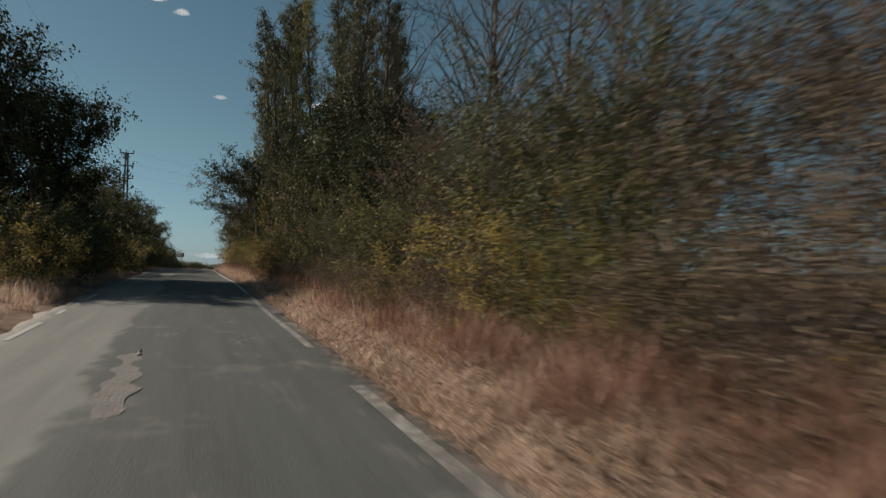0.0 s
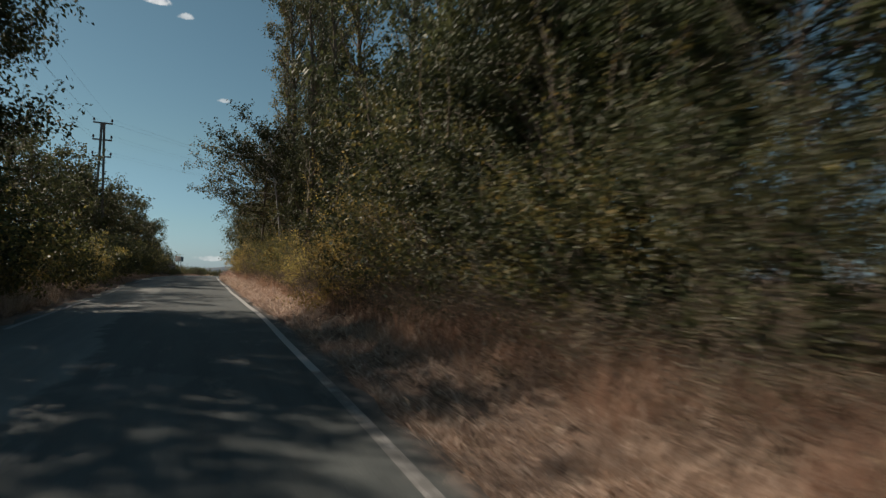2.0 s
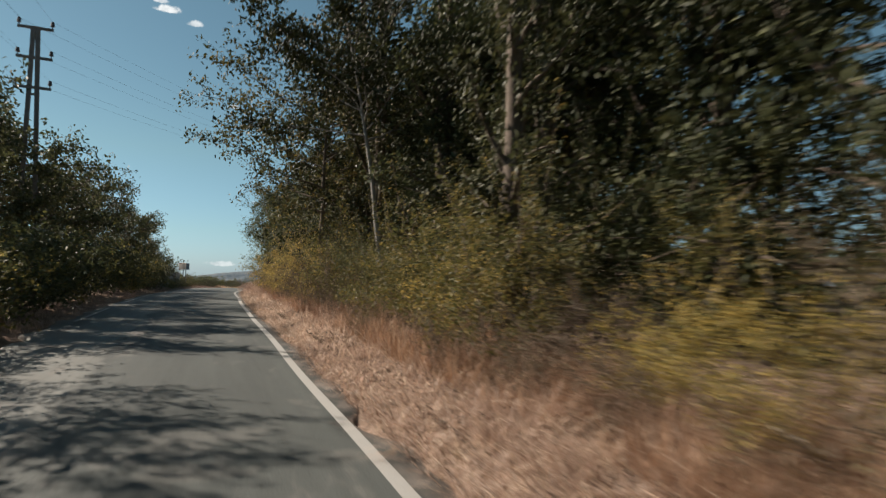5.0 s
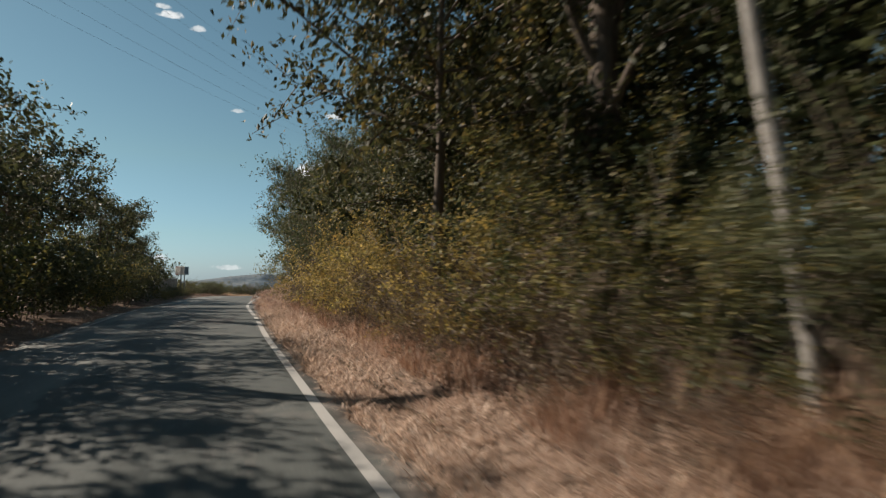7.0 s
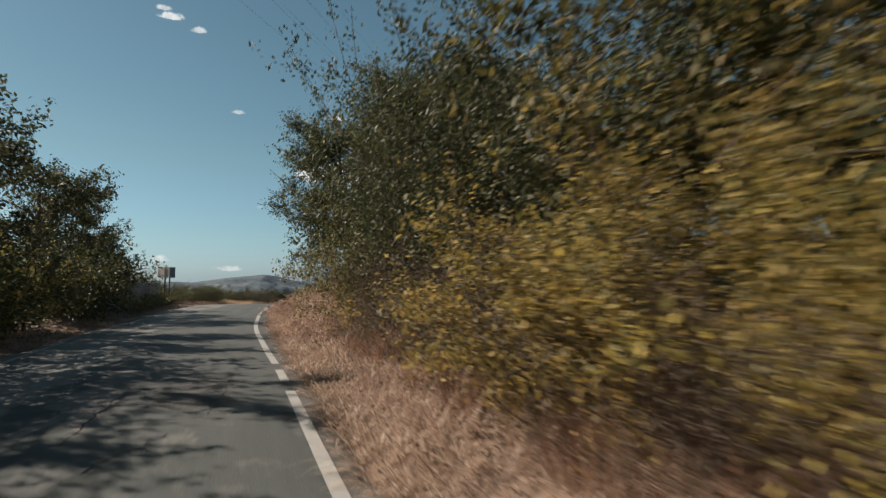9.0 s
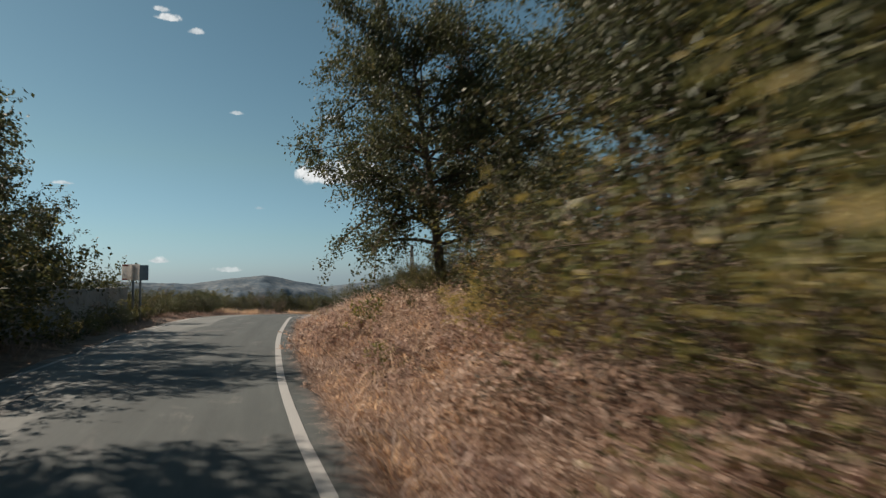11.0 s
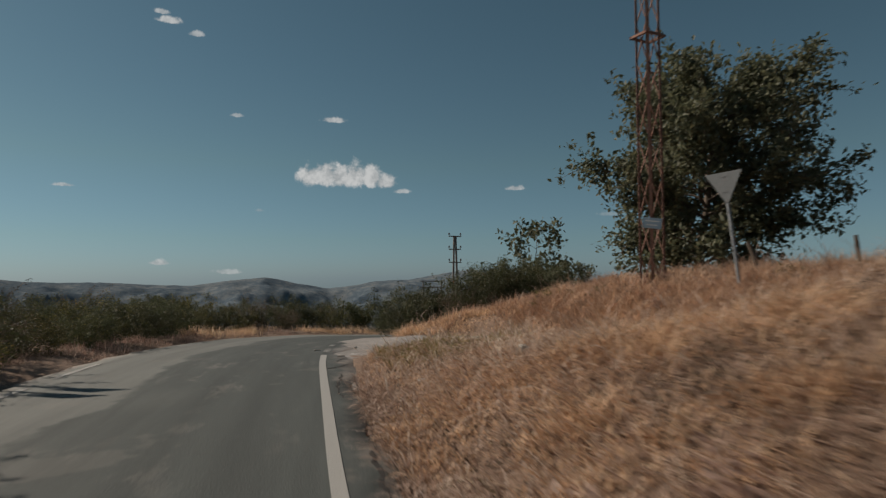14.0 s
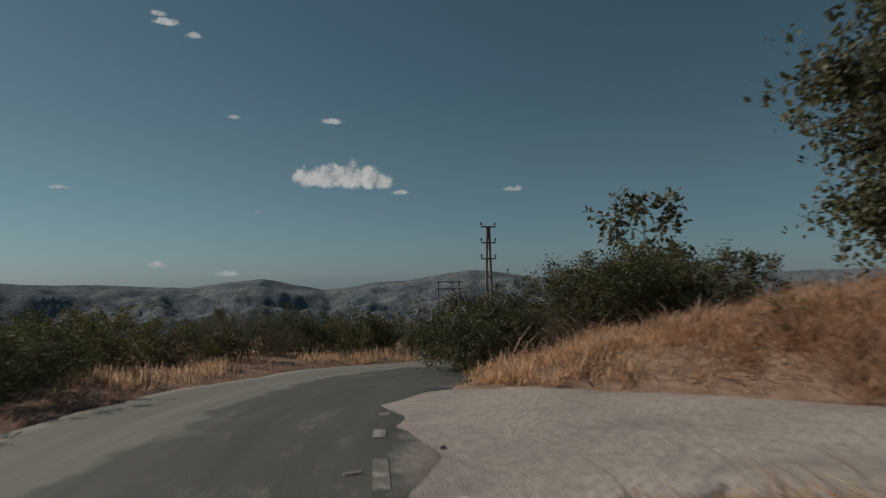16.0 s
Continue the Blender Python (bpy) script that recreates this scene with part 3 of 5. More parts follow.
def leaves_mesh(name, rng, centres, size, mat, slim=0.55, up=0.5):
    """One folded leaf at each centre."""
    n = len(centres)
    d = rng.normal(0, 1, (n, 3))
    d[:, 2] -= 0.35
    d /= np.linalg.norm(d, axis=1)[:, None]
    nrm = rng.normal(0, 1, (n, 3)) + np.array([0, 0, up * 2])
    side = np.cross(d, nrm)
    side /= np.maximum(np.linalg.norm(side, axis=1), 1e-6)[:, None]
    nn = np.cross(side, d)
    L = (size * rng.uniform(0.65, 1.35, n))[:, None]
    b = centres - d * L * 0.5
    V = np.stack([b, b + d * L * 0.45 + side * L * slim * 0.5 + nn * L * 0.1, b + d * L, b + d * L * 0.45 - side * L * slim * 0.5 + nn * L * 0.1], 1).reshape(-1, 3)
    return mesh_from(name, V, np.arange(n * 4).reshape(-1, 4), mat)


def bent(rng, a, way, length, n=6, droop=0.0, wob=0.12):
    """A line of points from a that wanders a little."""
    p = [np.array(a, float)]
    w = np.array(way, float)
    w /= np.linalg.norm(w)
    for i in range(n):
        w = w + rng.normal(0, wob, 3) + np.array([0, 0, -droop])
        w /= np.linalg.norm(w)
        p.append(p[-1] + w * length / n)
    return np.array(p)


def plant(seed, height, radius, clear=0.1, stems=1, limbs=14, twigs=7, per_twig=28, leaf=0.09, rise=0.5, shape="round", leaf_mat=None, bark=None, thick=0.03, droop=0.05, spread=0.16, shoots=0, shown=1.0):
    """Stems and foliage of a tree or shrub whose foot is at the origin. Returns both meshes."""
    rng = np.random.default_rng(seed)
    tubes, spots = [], []
    golden = 2.39996
    LN = 6 if stems == 1 else 4
    for st in range(stems):
        lean = rng.normal(0, 0.03 if stems == 1 else 0.35, 2)
        foot = np.array([rng.normal(0, 0.15), rng.normal(0, 0.15), -0.25]) if stems > 1 else np.array([0, 0, -0.35])
        h = height * (0.92 if stems == 1 else rng.uniform(0.6, 0.95))
        trunk = bent(rng, foot, (lean[0], lean[1], 1), h, 9, 0, 0.035)
        r0 = thick * height * (1 if stems == 1 else 0.5)
        tubes.append((trunk, np.linspace(r0, r0 * 0.15, len(trunk)) * np.where(np.arange(len(trunk)) == 0, 1.35, 1)))
        for li in range(limbs):
            f = clear + (0.97 - clear) * (li + rng.uniform(0, 1)) / limbs
            k = f * 9
            i = min(int(k), 8)
            a = trunk[i] * (1 - (k - i)) + trunk[i + 1] * (k - i)
            g = (f - clear) / (1 - clear)
            if shape == "round":
                reach = math.sqrt(max(0.05, 1 - (2 * g - 0.85) ** 2 / 1.4))
            elif shape == "column":
                reach = 0.55 + 0.45 * math.sin(math.pi * min(1, g * 1.15)) - 0.4 * max(0, g - 0.75)
            else:
                reach = 1.0 - 0.55 * g
            length = radius * reach * rng.uniform(0.65, 1.2)
            az = golden * (li + st * 5) + rng.uniform(-0.5, 0.5)
            limb = bent(rng, a, (math.cos(az), math.sin(az), rise + rng.uniform(-0.25, 0.35)), length * math.hypot(1, rise * 0.6), LN, droop, 0.14)
            rl = r0 * 0.38 * (1 - 0.6 * f)
            tubes.append((limb, np.linspace(rl, rl * 0.2, len(limb))))
            for tw in range(twigs):
                q = rng.uniform(0.25, 1.0)
                kk = q * LN
                ii = min(int(kk), LN - 1)
                b = limb[ii] * (1 - (kk - ii)) + limb[ii + 1] * (kk - ii)
                out = limb[ii + 1] - limb[ii]
                way = out / np.linalg.norm(out) + rng.normal(0, 0.7, 3) + np.array([0, 0, 0.15])
                tl = radius * rng.uniform(0.16, 0.38)
                tp = bent(rng, b, way, tl, 2, droop, 0.2)
                if rng.uniform() < shown:
                    tubes.append((tp, np.linspace(rl * 0.3, rl * 0.08, len(tp)) + 0.002))
                t = rng.uniform(0.1, 1.08, per_twig)
                m = np.clip((t * 2).astype(int), 0, 1)
                spots.append(tp[m] + (tp[m + 1] - tp[m]) * (t * 2 - m)[:, None] + rng.normal(0, spread * (0.5 + leaf * 3), (per_twig, 3)))
    for sh in range(shoots):
        az, el = rng.uniform(0, 2 * math.pi), rng.uniform(0.45, 1.3)
        a = np.array([math.cos(az) * radius * 0.5, math.sin(az) * radius * 0.5, height * rng.uniform(0.55, 0.85)])
        tp = bent(rng, a, (math.cos(az) * math.cos(el), math.sin(az) * math.cos(el), math.sin(el)), radius * rng.uniform(0.6, 1.0), 5, -0.03, 0.1)
        tubes.append((tp, np.linspace(0.012, 0.004, len(tp))))
        t = rng.uniform(0.1, 1.0, 60)
        m = np.clip((t * 5).astype(int), 0, 4)
        spots.append(tp[m] + (tp[m + 1] - tp[m]) * (t * 5 - m)[:, None] + rng.normal(0, 0.07, (60, 3)))
    stem_me = tubes_mesh("stems", tubes, bark or BARK, 7 if stems == 1 else 5)
    if leaf_mat is None:
        return stem_me, None
    return stem_me, leaves_mesh("foliage", rng, np.vstack(spots), leaf, leaf_mat)


def stand(kind, meshes, x, y, scale=1.0, turn=0.0, label="", category="tree", group="", squash=1.0, sink=0.05, lean=(0.0, 0.0)):
    """A plant as a thing: an Empty at its foot that carries stems and foliage."""
    ob = new(kind)
    ob.empty_display_size = 0.3
    ob.matrix_world = Matrix.LocRotScale((x, y, land_z(x, y) - sink), Euler((radians(lean[0]), radians(lean[1]), radians(turn))), (scale, scale, scale * squash))
    stems = new("trunk" if category == "tree" else "stem", meshes[0])
    stems.parent = ob
    if meshes[1] is not None:
        crown = new("crown" if category == "tree" else "foliage", meshes[1])
        crown.parent = ob
    return tagged(ob, label, category, group)


# kinds of plants, each grown once
POPLAR = [plant(20 + i, 24.0, 2.0, 0.05, 1, 50, 10, 24, 0.15, 1.6, "column", OLIVE if i else DARK_GREEN, BARK, 0.010, 0.0, 0.16, shown=0.3) for i in range(2)]
OVERHANG = [plant(36, 9.4, 4.3, 0.42, 1, 30, 15, 30, 0.14, 0.25, "round", TURNING, BARK, 0.014, 0.02, 0.12, shown=0.6)]
HIGH_CROWN = [plant(44, 7.8, 3.2, 0.38, 1, 46, 18, 46, 0.09, 0.4, "round", DARK_GREEN, BARK, 0.02, 0.03, 0.12, shown=0.3)]
DENSE = [plant(46, 7.4, 3.1, 0.23, 1, 66, 20, 54, 0.088, 0.42, "round", DARK_GREEN, BARK, 0.021, 0.045, 0.12, shown=0.3)]
# dense crown whose dark leaf colour stands in for deep shade
SHADE_DARK = [plant(49, 9.0, 3.4, 0.05, 1, 36, 14, 34, 0.13, 0.5, "round", SHADE_GREEN, BARK, 0.016, 0.03, 0.13, shown=0.3)]
TALLDRY = [plant(74 + i, 4.6, 2.0, 0.04, 5, 11, 10, 15, 0.058, 0.9, "round", DRY_LEAF, TWIG, 0.008, 0.0, 0.12, shoots=14, shown=0.4) for i in range(2)]
DENSE_WALNUT = [plant(47, 6.8, 3.2, 0.09, 1, 56, 20, 34, 0.17, 0.5, "round", WALNUT_LEAF, BARK, 0.022, 0.05, 0.12, shown=0.5)]
# its crown takes the shade-darkened leaf colour too
TALL_TRUNK = [plant(48, 9.5, 3.4, 0.58, 1, 26, 14, 30, 0.14, 0.35, "round", SHADE_GREEN, PALE_BARK, 0.0105, 0.02, 0.12, shown=0.5)]
BROAD = [plant(30 + i, 9.0, 3.7, 0.16, 1, 30, 14, 24, 0.16, 0.45, "round", (OLIVE, DARK_GREEN, OLIVE)[i], PALE_BARK if i == 0 else BARK, 0.016, 0.03, 0.13, shown=0.4) for i in range(3)]
WALNUT = [plant(40 + i, 6.6, 3.3, 0.18, 1, 28, 14, 30, 0.15, 0.5, "round", DARK_GREEN, BARK, 0.022, 0.04, 0.12, shown=0.5) for i in range(2)]
GREENBUSH = [plant(50 + i, 3.2, 1.7, 0.08, 4, 9, 7, 25, 0.066, 0.7, "round", (OLIVE, DARK_GREEN, TURNING)[i], TWIG, 0.012, 0.03, 0.11, shoots=10, shown=0.18) for i in range(3)]
YELLOWBUSH = [plant(60 + i, 2.6, 1.5, 0.06, 4, 9, 7, 30, 0.06, 0.6, "round", YELLOW, TWIG, 0.012, 0.05, 0.11, shoots=6, shown=0.18) for i in range(3)]
DRYBUSH = [plant(70 + i, 2.4, 1.4, 0.04, 5, 9, 7, 12, 0.058, 0.7, "round", DRY_LEAF, TWIG, 0.012, 0.03, 0.10, shoots=8, shown=0.6) for i in range(3)]
HEDGEBUSH = [plant(55 + i, 3.0, 1.7, 0.05, 4, 9, 6, 9, 0.14, 0.7, "round", DARK_GREEN if i else OLIVE, TWIG, 0.012, 0.03, 0.11, shown=0.0) for i in range(3)]
BENDBUSH = [plant(57 + i, 3.0, 1.8, 0.05, 5, 9, 8, 22, 0.08, 0.5, "round", (OLIVE, DARK_GREEN, TURNING)[i], TWIG, 0.012, 0.05, 0.11, shown=0.1) for i in range(3)]
TALLBUSH = [plant(52 + i, 5.6, 2.5, 0.06, 4, 12, 10, 24, 0.085, 0.8, "round", OLIVE if i else DARK_GREEN, TWIG, 0.010, 0.02, 0.11, shoots=24, shown=0.12) for i in range(2)]
BARE = [plant(80, 11.0, 3.8, 0.15, 1, 26, 16, 2, 0.05, 1.3, "round", DRY_LEAF, BARK, 0.014, -0.02, 0.2)]
WEED = [plant(95 + i, 0.7, 0.42, 0.05, 4, 4, 4, 8, 0.05, 0.7, "round", (VERGE_GRASS, OLIVE)[i], TWIG, 0.012, 0.03, 0.05, shown=0.3) for i in range(2)]
SAPLING = [plant(90, 3.4, 1.0, 0.35, 1, 14, 6, 12, 0.15, 0.5, "round", WALNUT_LEAF, TWIG, 0.008, 0.05, 0.12)]


def rnd(rng, a, b):
    return float(rng.uniform(a, b))


def plant_right():
    rng = np.random.default_rng(7)
    # the tall row behind
    for x, y, k, sc in ((5.2, 47.5, 0, 0.95), (4.6, 52.0, 0, 1.0), (6.4, 50.0, 0, 1.05), (5.8, 55.5, 1, 0.85), (7.5, 44.5, 1, 0.9), (4.1, 41.6, 0, 0.75), (5.6, 43.0, 0, 0.85), (6.4, 31.5, 0, 0.62), (5.6, 25.4, 0, 0.60), (5.2, 22.6, 0, 0.60), (5.6, 19.8, 0, 0.5), (7.3, 36.0, 0, 0.78), (7.6, 25.0, 0, 0.52), (7.4, 31.0, 0, 0.62), (8.2, 28.5, 0, 0.55)):
        stand("poplar", POPLAR[k], x, y, sc, rnd(rng, 0, 360), "tall slender green poplar behind the roadside scrub", "tree", "poplars behind the scrub")
    for x, y, k, sc in ((6.2, 28.0, 1, 0.95), (8, 57, 2, 0.9), (8.5, 64, 1, 0.8), (5.8, 60.5, 2, 0.85)):
        stand("broadleaf_tree", BROAD[k], x, y, sc, rnd(rng, 0, 360), "dense dark green broadleaf tree in the roadside thicket", "tree", "thicket trees")
    # shade-coloured crowns that make the hollows of the thicket dark
    for x, y, sc in ((6.0, 33.8, 0.9), (6.2, 36.8, 0.95), (8.2, 34.0, 1.15), (7.6, 40.5, 1.0), (8.4, 27.0, 1.0), (5.6, 22.4, 0.9), (6.6, 24.8, 0.95), (7.4, 46.4, 0.95), (7.2, 50.6, 0.9), (7.6, 53.6, 0.9), (5.6, 57.6, 1.0), (7.4, 58.8, 1.2), (6.8, 62.4, 0.9), (9.0, 55.0, 1.3), (9.2, 49.0, 1.35), (9.4, 43.0, 1.3), (6.6, 39.6, 0.9), (6.8, 43.8, 0.9), (7.0, 48.4, 0.9), (6.6, 45.6, 0.85)):
        stand("broadleaf_tree", SHADE_DARK[0], x, y, sc, rnd(rng, 0, 360), "dense thicket tree with shade mixed into its dark green leaves", "tree", "thicket trees")
    stand("broadleaf_tree", OVERHANG[0], 3.3, 54.8, 1.0, 200, "broadleaf tree with yellowing leaves and pale trunk, branch over the road", "tree")
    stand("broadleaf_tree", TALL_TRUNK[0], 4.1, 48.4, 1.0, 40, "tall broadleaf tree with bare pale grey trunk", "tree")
    stand("bare_tree", BARE[0], 7.5, 17.0, 1.0, 30, "leafless grey tree with fine upright branches", "tree")
    for x, y, sc in ((9.5, 11.0, 0.85), (6.6, 8.0, 0.7), (8.6, 14.0, 0.9), (10.5, 19.0, 1.1), (7.4, 4.0, 0.75), (6.6, 20.5, 0.95), (9.0, 1.0, 0.8)):
        stand("bare_tree", BARE[0], x, y, sc, rnd(rng, 0, 360), "leafless grey tree with fine upright branches", "tree", "bare trees")
    # scrub in front, from the start of the road on
    mixes = ((3, "DYD"), (12, "YGGD"), (19, "GYG"), (26, "GGG"), (33, "YGYD"), (36, "YGD"), (44, "DYGD"), (49.5, "DDYG"), (52.6, "GGD"), (57, "YYGD"), (65, "YYY"), (71, "GDD"), (80, "GDD"))
    kinds = {"D": (DRYBUSH, "dry_shrub", "tangled shrub with dry brown leaves and bare twigs"), "Y": (YELLOWBUSH, "yellowing_shrub", "roadside shrub with yellowing autumn leaves"), "G": (GREENBUSH, "green_shrub", "dense olive green roadside shrub")}
    y = -6.0
    while y < 73:
        mix = next(m for lim, m in mixes if y < lim)
        kind, name, lab = kinds[mix[int(rng.integers(0, len(mix)))]]
        x = 3.9 + rnd(rng, -0.2, 0.5) - 0.45 * (y > 27)
        stand(name, kind[int(rng.integers(0, 3))], x, y, rnd(rng, 0.75, 1.05) * (1.3 if 24 < y < 27.5 else 1.08 if 27.5 < y < 32.6 else 0.8 if 32.6 < y < 35 else 0.58 if 35 < y < 39 else 0.8 if 44 < y < 52 else 1.0), rnd(rng, 0, 360), lab, "shrub", "scrub along the road", rnd(rng, 0.85, 1.15))
        y += rnd(rng, 1.1, 1.7)
    for k in range(190):
        s, d = rnd(rng, 70, 86), rnd(rng, 3.1, 8.0)
        j = int(np.argmin(np.abs(LINE_S - s)))
        px, py = LINE[j] + RIGHT[j] * d
        stand("dry_weed", WEED[0 if k % 8 else 1], float(px), float(py), rnd(rng, 0.6, 1.5), rnd(rng, 0, 360), "low brown weed on the grassy bank", "weed", "weeds on the bank")
    y = -3.0
    while y < 74:
        f = rng.uniform() * (0.5 if 17 < y < 56 else 1.0) + (0.3 if y < 15 else 0.0)
        f = f * 0.55 if y > 62 else f
        kind, name = ((GREENBUSH, "green_shrub") if f < 0.6 else (YELLOWBUSH, "yellowing_shrub") if f < 0.8 else (DRYBUSH, "dry_shrub"))
        lab = {"dry_shrub": "tall tangled shrub with dry brown leaves", "yellowing_shrub": "tall shrub with yellowing autumn leaves", "green_shrub": "tall dense olive green shrub"}[name]
        sc = rnd(rng, 1.25, 1.6)
        if name == "green_shrub":
            kind, sc = [TALLBUSH[0], TALLBUSH[1 if y < 62 else 0], TALLBUSH[0]], sc * 0.58
            # same shade-darkened crown, scaled down for the dark stretch of thicket
            if 17 < y < 26:
                kind, sc, lab = [SHADE_DARK[0]] * 3, sc * 0.78, "tall dense thicket shrub with shade mixed into its dark green"
        elif name == "dry_shrub" or y < 14:
            kind, sc, name, lab = [TALLDRY[0], TALLDRY[1], TALLDRY[1]], sc * 0.68, "dry_shrub", "tall tangled shrub with dry brown leaves"
        if 26.5 < y < 39.5 or 40.5 < y < 52:
            sc *= 0.6
        stand(name, kind[int(rng.integers(0, 3))], 5.6 + rnd(rng, -0.4, 0.6), y, sc, rnd(rng, 0, 360), lab, "shrub", "scrub along the road")
        y += rnd(rng, 2.0, 2.7)
    y = 3.0
    while y < 22:
        stand("dry_shrub", TALLDRY[int(y) % 2], 7.3 + rnd(rng, -0.5, 0.7), y, rnd(rng, 1.0, 1.25), rnd(rng, 0, 360), "tall tangled shrub with dry brown leaves", "shrub", "scrub along the road")
        y += rnd(rng, 1.5, 2.1)
    for y in (50.2, 51.5, 52.7, 54.0, 55.2, 56.4, 57.5, 58.7, 59.8, 61.0, 62.1, 63.3, 64.6, 66.0, 67.3, 68.8):
        stand("dry_shrub", DRYBUSH[int(y * 3) % 3], 2.95 + rnd(rng, -0.1, 0.2), y, rnd(rng, 0.48, 0.7), rnd(rng, 0, 360), "low tangled shrub with dry brown leaves", "shrub", "scrub along the road")
    for y in (8.6, 10.1, 11.4, 12.8, 14.3, 15.7, 17.1, 18.6, 20.2, 21.6, 23.2, 24.8):
        stand("dry_shrub", DRYBUSH[int(y * 3) % 3], 3.3 + rnd(rng, -0.15, 0.3), y, rnd(rng, 0.42, 0.62), rnd(rng, 0, 360), "low tangled shrub with dry brown leaves", "shrub", "scrub along the road")
    more = np.random.default_rng(17)
    y = 25.5
    while y < 50:
        stand("dry_shrub", DRYBUSH[int(y * 3) % 3], 2.85 + rnd(more, -0.1, 0.35), y, rnd(more, 0.3, 0.5), rnd(more, 0, 360), "low tangled shrub with dry brown leaves", "shrub", "scrub along the road")
        y += rnd(more, 1.0, 1.7)
    # green shrubby tree with long shoots, and the tree on the bank
    for x, y, sc in ((3.9, 67.4, 1.0), (5.0, 70.4, 0.9), (5.4, 65.0, 1.1)):
        stand("green_shrub", TALLBUSH[0], x, y, sc, rnd(rng, 0, 360), "tall green shrub with long leafy shoots", "shrub")
    stand("mulberry_tree", DENSE[0], 5.62, 82.6, 1.0, 15, "leafy green tree with dark trunk on the grassy bank", "tree")
    for x, y, sc in ((5.0, 78.3, 0.55), (6.3, 77.2, 0.55), (7.6, 76.6, 0.7), (4.4, 77.2, 0.42), (4.5, 75.4, 0.5), (5.4, 76.2, 0.5)):
        stand("yellowing_shrub", YELLOWBUSH[int(y) % 3], x, y, sc, rnd(rng, 0, 360), "roadside shrub with yellowing autumn leaves", "shrub")
    stand("broadleaf_tree", HIGH_CROWN[0], 8.4, 79.0, 1.05, 200, "dense dark green tree at the end of the thicket", "tree")
    stand("broadleaf_tree", DENSE[0], 9.4, 75.0, 1.05, 300, "dense dark green tree at the end of the thicket", "tree")
    stand("broadleaf_tree", DENSE[0], 6.4, 74.0, 0.95, 100, "dense dark green tree at the end of the thicket", "tree")
    stand("green_shrub", GREENBUSH[2], 4.9, 75.2, 0.8, 20, "dense olive green roadside shrub", "shrub")
    for x, y, sc in ((4.8, 76.4, 0.7), (5.5, 77.7, 0.85), (5.6, 74.0, 0.9)):
        stand("green_shrub", GREENBUSH[1 + int(y) % 2], x, y, sc, rnd(rng, 0, 360), "dense dark green roadside shrub", "shrub")
    for x, y, sc in ((5.1, 82.3, 0.34), (5.8, 82.2, 0.36), (5.2, 83.2, 0.4), (5.9, 83.1, 0.38), (4.6, 81.4, 0.28), (4.8, 83.8, 0.34)):
        stand("green_shrub", GREENBUSH[int(y * 7) % 3], x, y, sc, rnd(rng, 0, 360), "leafy weeds growing round the tree on the bank", "shrub", "weeds round the tree")
    # by the lattice pole
    stand("walnut_tree", DENSE_WALNUT[0], 16.9, 100.4, 1.2, 120, "round dark green walnut tree beside the lattice pole", "tree")
    stand("sapling", SAPLING[0], 15.6, 109.8, 1.75, 0, "young tree with large dark leaves above the shrubs", "tree")
    for x, y, sc in ((8.6, 107.3, 0.72), (9.2, 106.5, 0.76), (8.9, 108.6, 0.8), (10.0, 107.8, 0.9), (10.4, 110.2, 0.85), (11.3, 106.1, 0.78), (12.2, 106.3, 0.84), (13.0, 107.0, 0.9), (11.9, 107.6, 0.95), (13.9, 106.7, 0.84), (14.8, 108.0, 0.9), (13.4, 108.8, 0.95), (15.6, 107.2, 0.8), (16.4, 108.8, 0.9), (10.6, 109.2, 0.95)):
        stand("green_shrub", BENDBUSH[1], x, y, sc, rnd(rng, 0, 360), "rounded dark green shrub beside the bend", "shrub", "shrubs at the bend")
    for x, y, sc in ((10.2, 105.6, 0.55), (9.9, 106.9, 0.7), (10.6, 107.4, 0.74), (12.0, 105.6, 0.45), (14.3, 105.6, 0.5), (15.8, 105.2, 0.45), (17.2, 105.0, 0.5)):
        stand("dry_shrub", DRYBUSH[int(x * 10) % 3], x, y, sc, rnd(rng, 0, 360), "thin brown shrub with few leaves beside the bend", "shrub", "shrubs at the bend")
    for x, y, sc in ((17.5, 108.4, 0.6), (19.4, 107.0, 0.66), (21.0, 106.0, 0.7), (23.0, 105.0, 0.8), (25.0, 107.0, 1.0), (27.0, 108.0, 1.1), (30.0, 104.0, 1.1), (33.5, 106.0, 1.2), (37.0, 103.0, 1.3), (26.0, 112.0, 1.0), (22.5, 103.6, 0.7)):
        stand("green_shrub", HEDGEBUSH[1], x, y, sc, rnd(rng, 0, 360), "dark shrub on the ridge behind the bank", "shrub", "shrubs on the ridge")
    for k in range(46):
        x, y = rnd(more, 10.4, 15.0), rnd(more, 93.5, 104.5)
        stand("dry_weed", WEED[0 if k % 4 else 1], x, y, rnd(more, 0.5, 1.1), rnd(more, 0, 360), "low brown weed on the bank behind the side road", "weed", "weeds on the bank")
    stand("green_weed", WEED[1], 10.75, 100.5, 1.25, 40, "leafy green weed standing in the dry grass", "weed")
    for x, y, sc in ((14.6, 104.9, 0.72), (15.5, 104.6, 0.66), (13.9, 105.3, 0.6)):
        stand("sapling", SAPLING[0], x, y, sc, rnd(rng, 0, 360), "young shoots with large dark leaves on the bank", "tree")


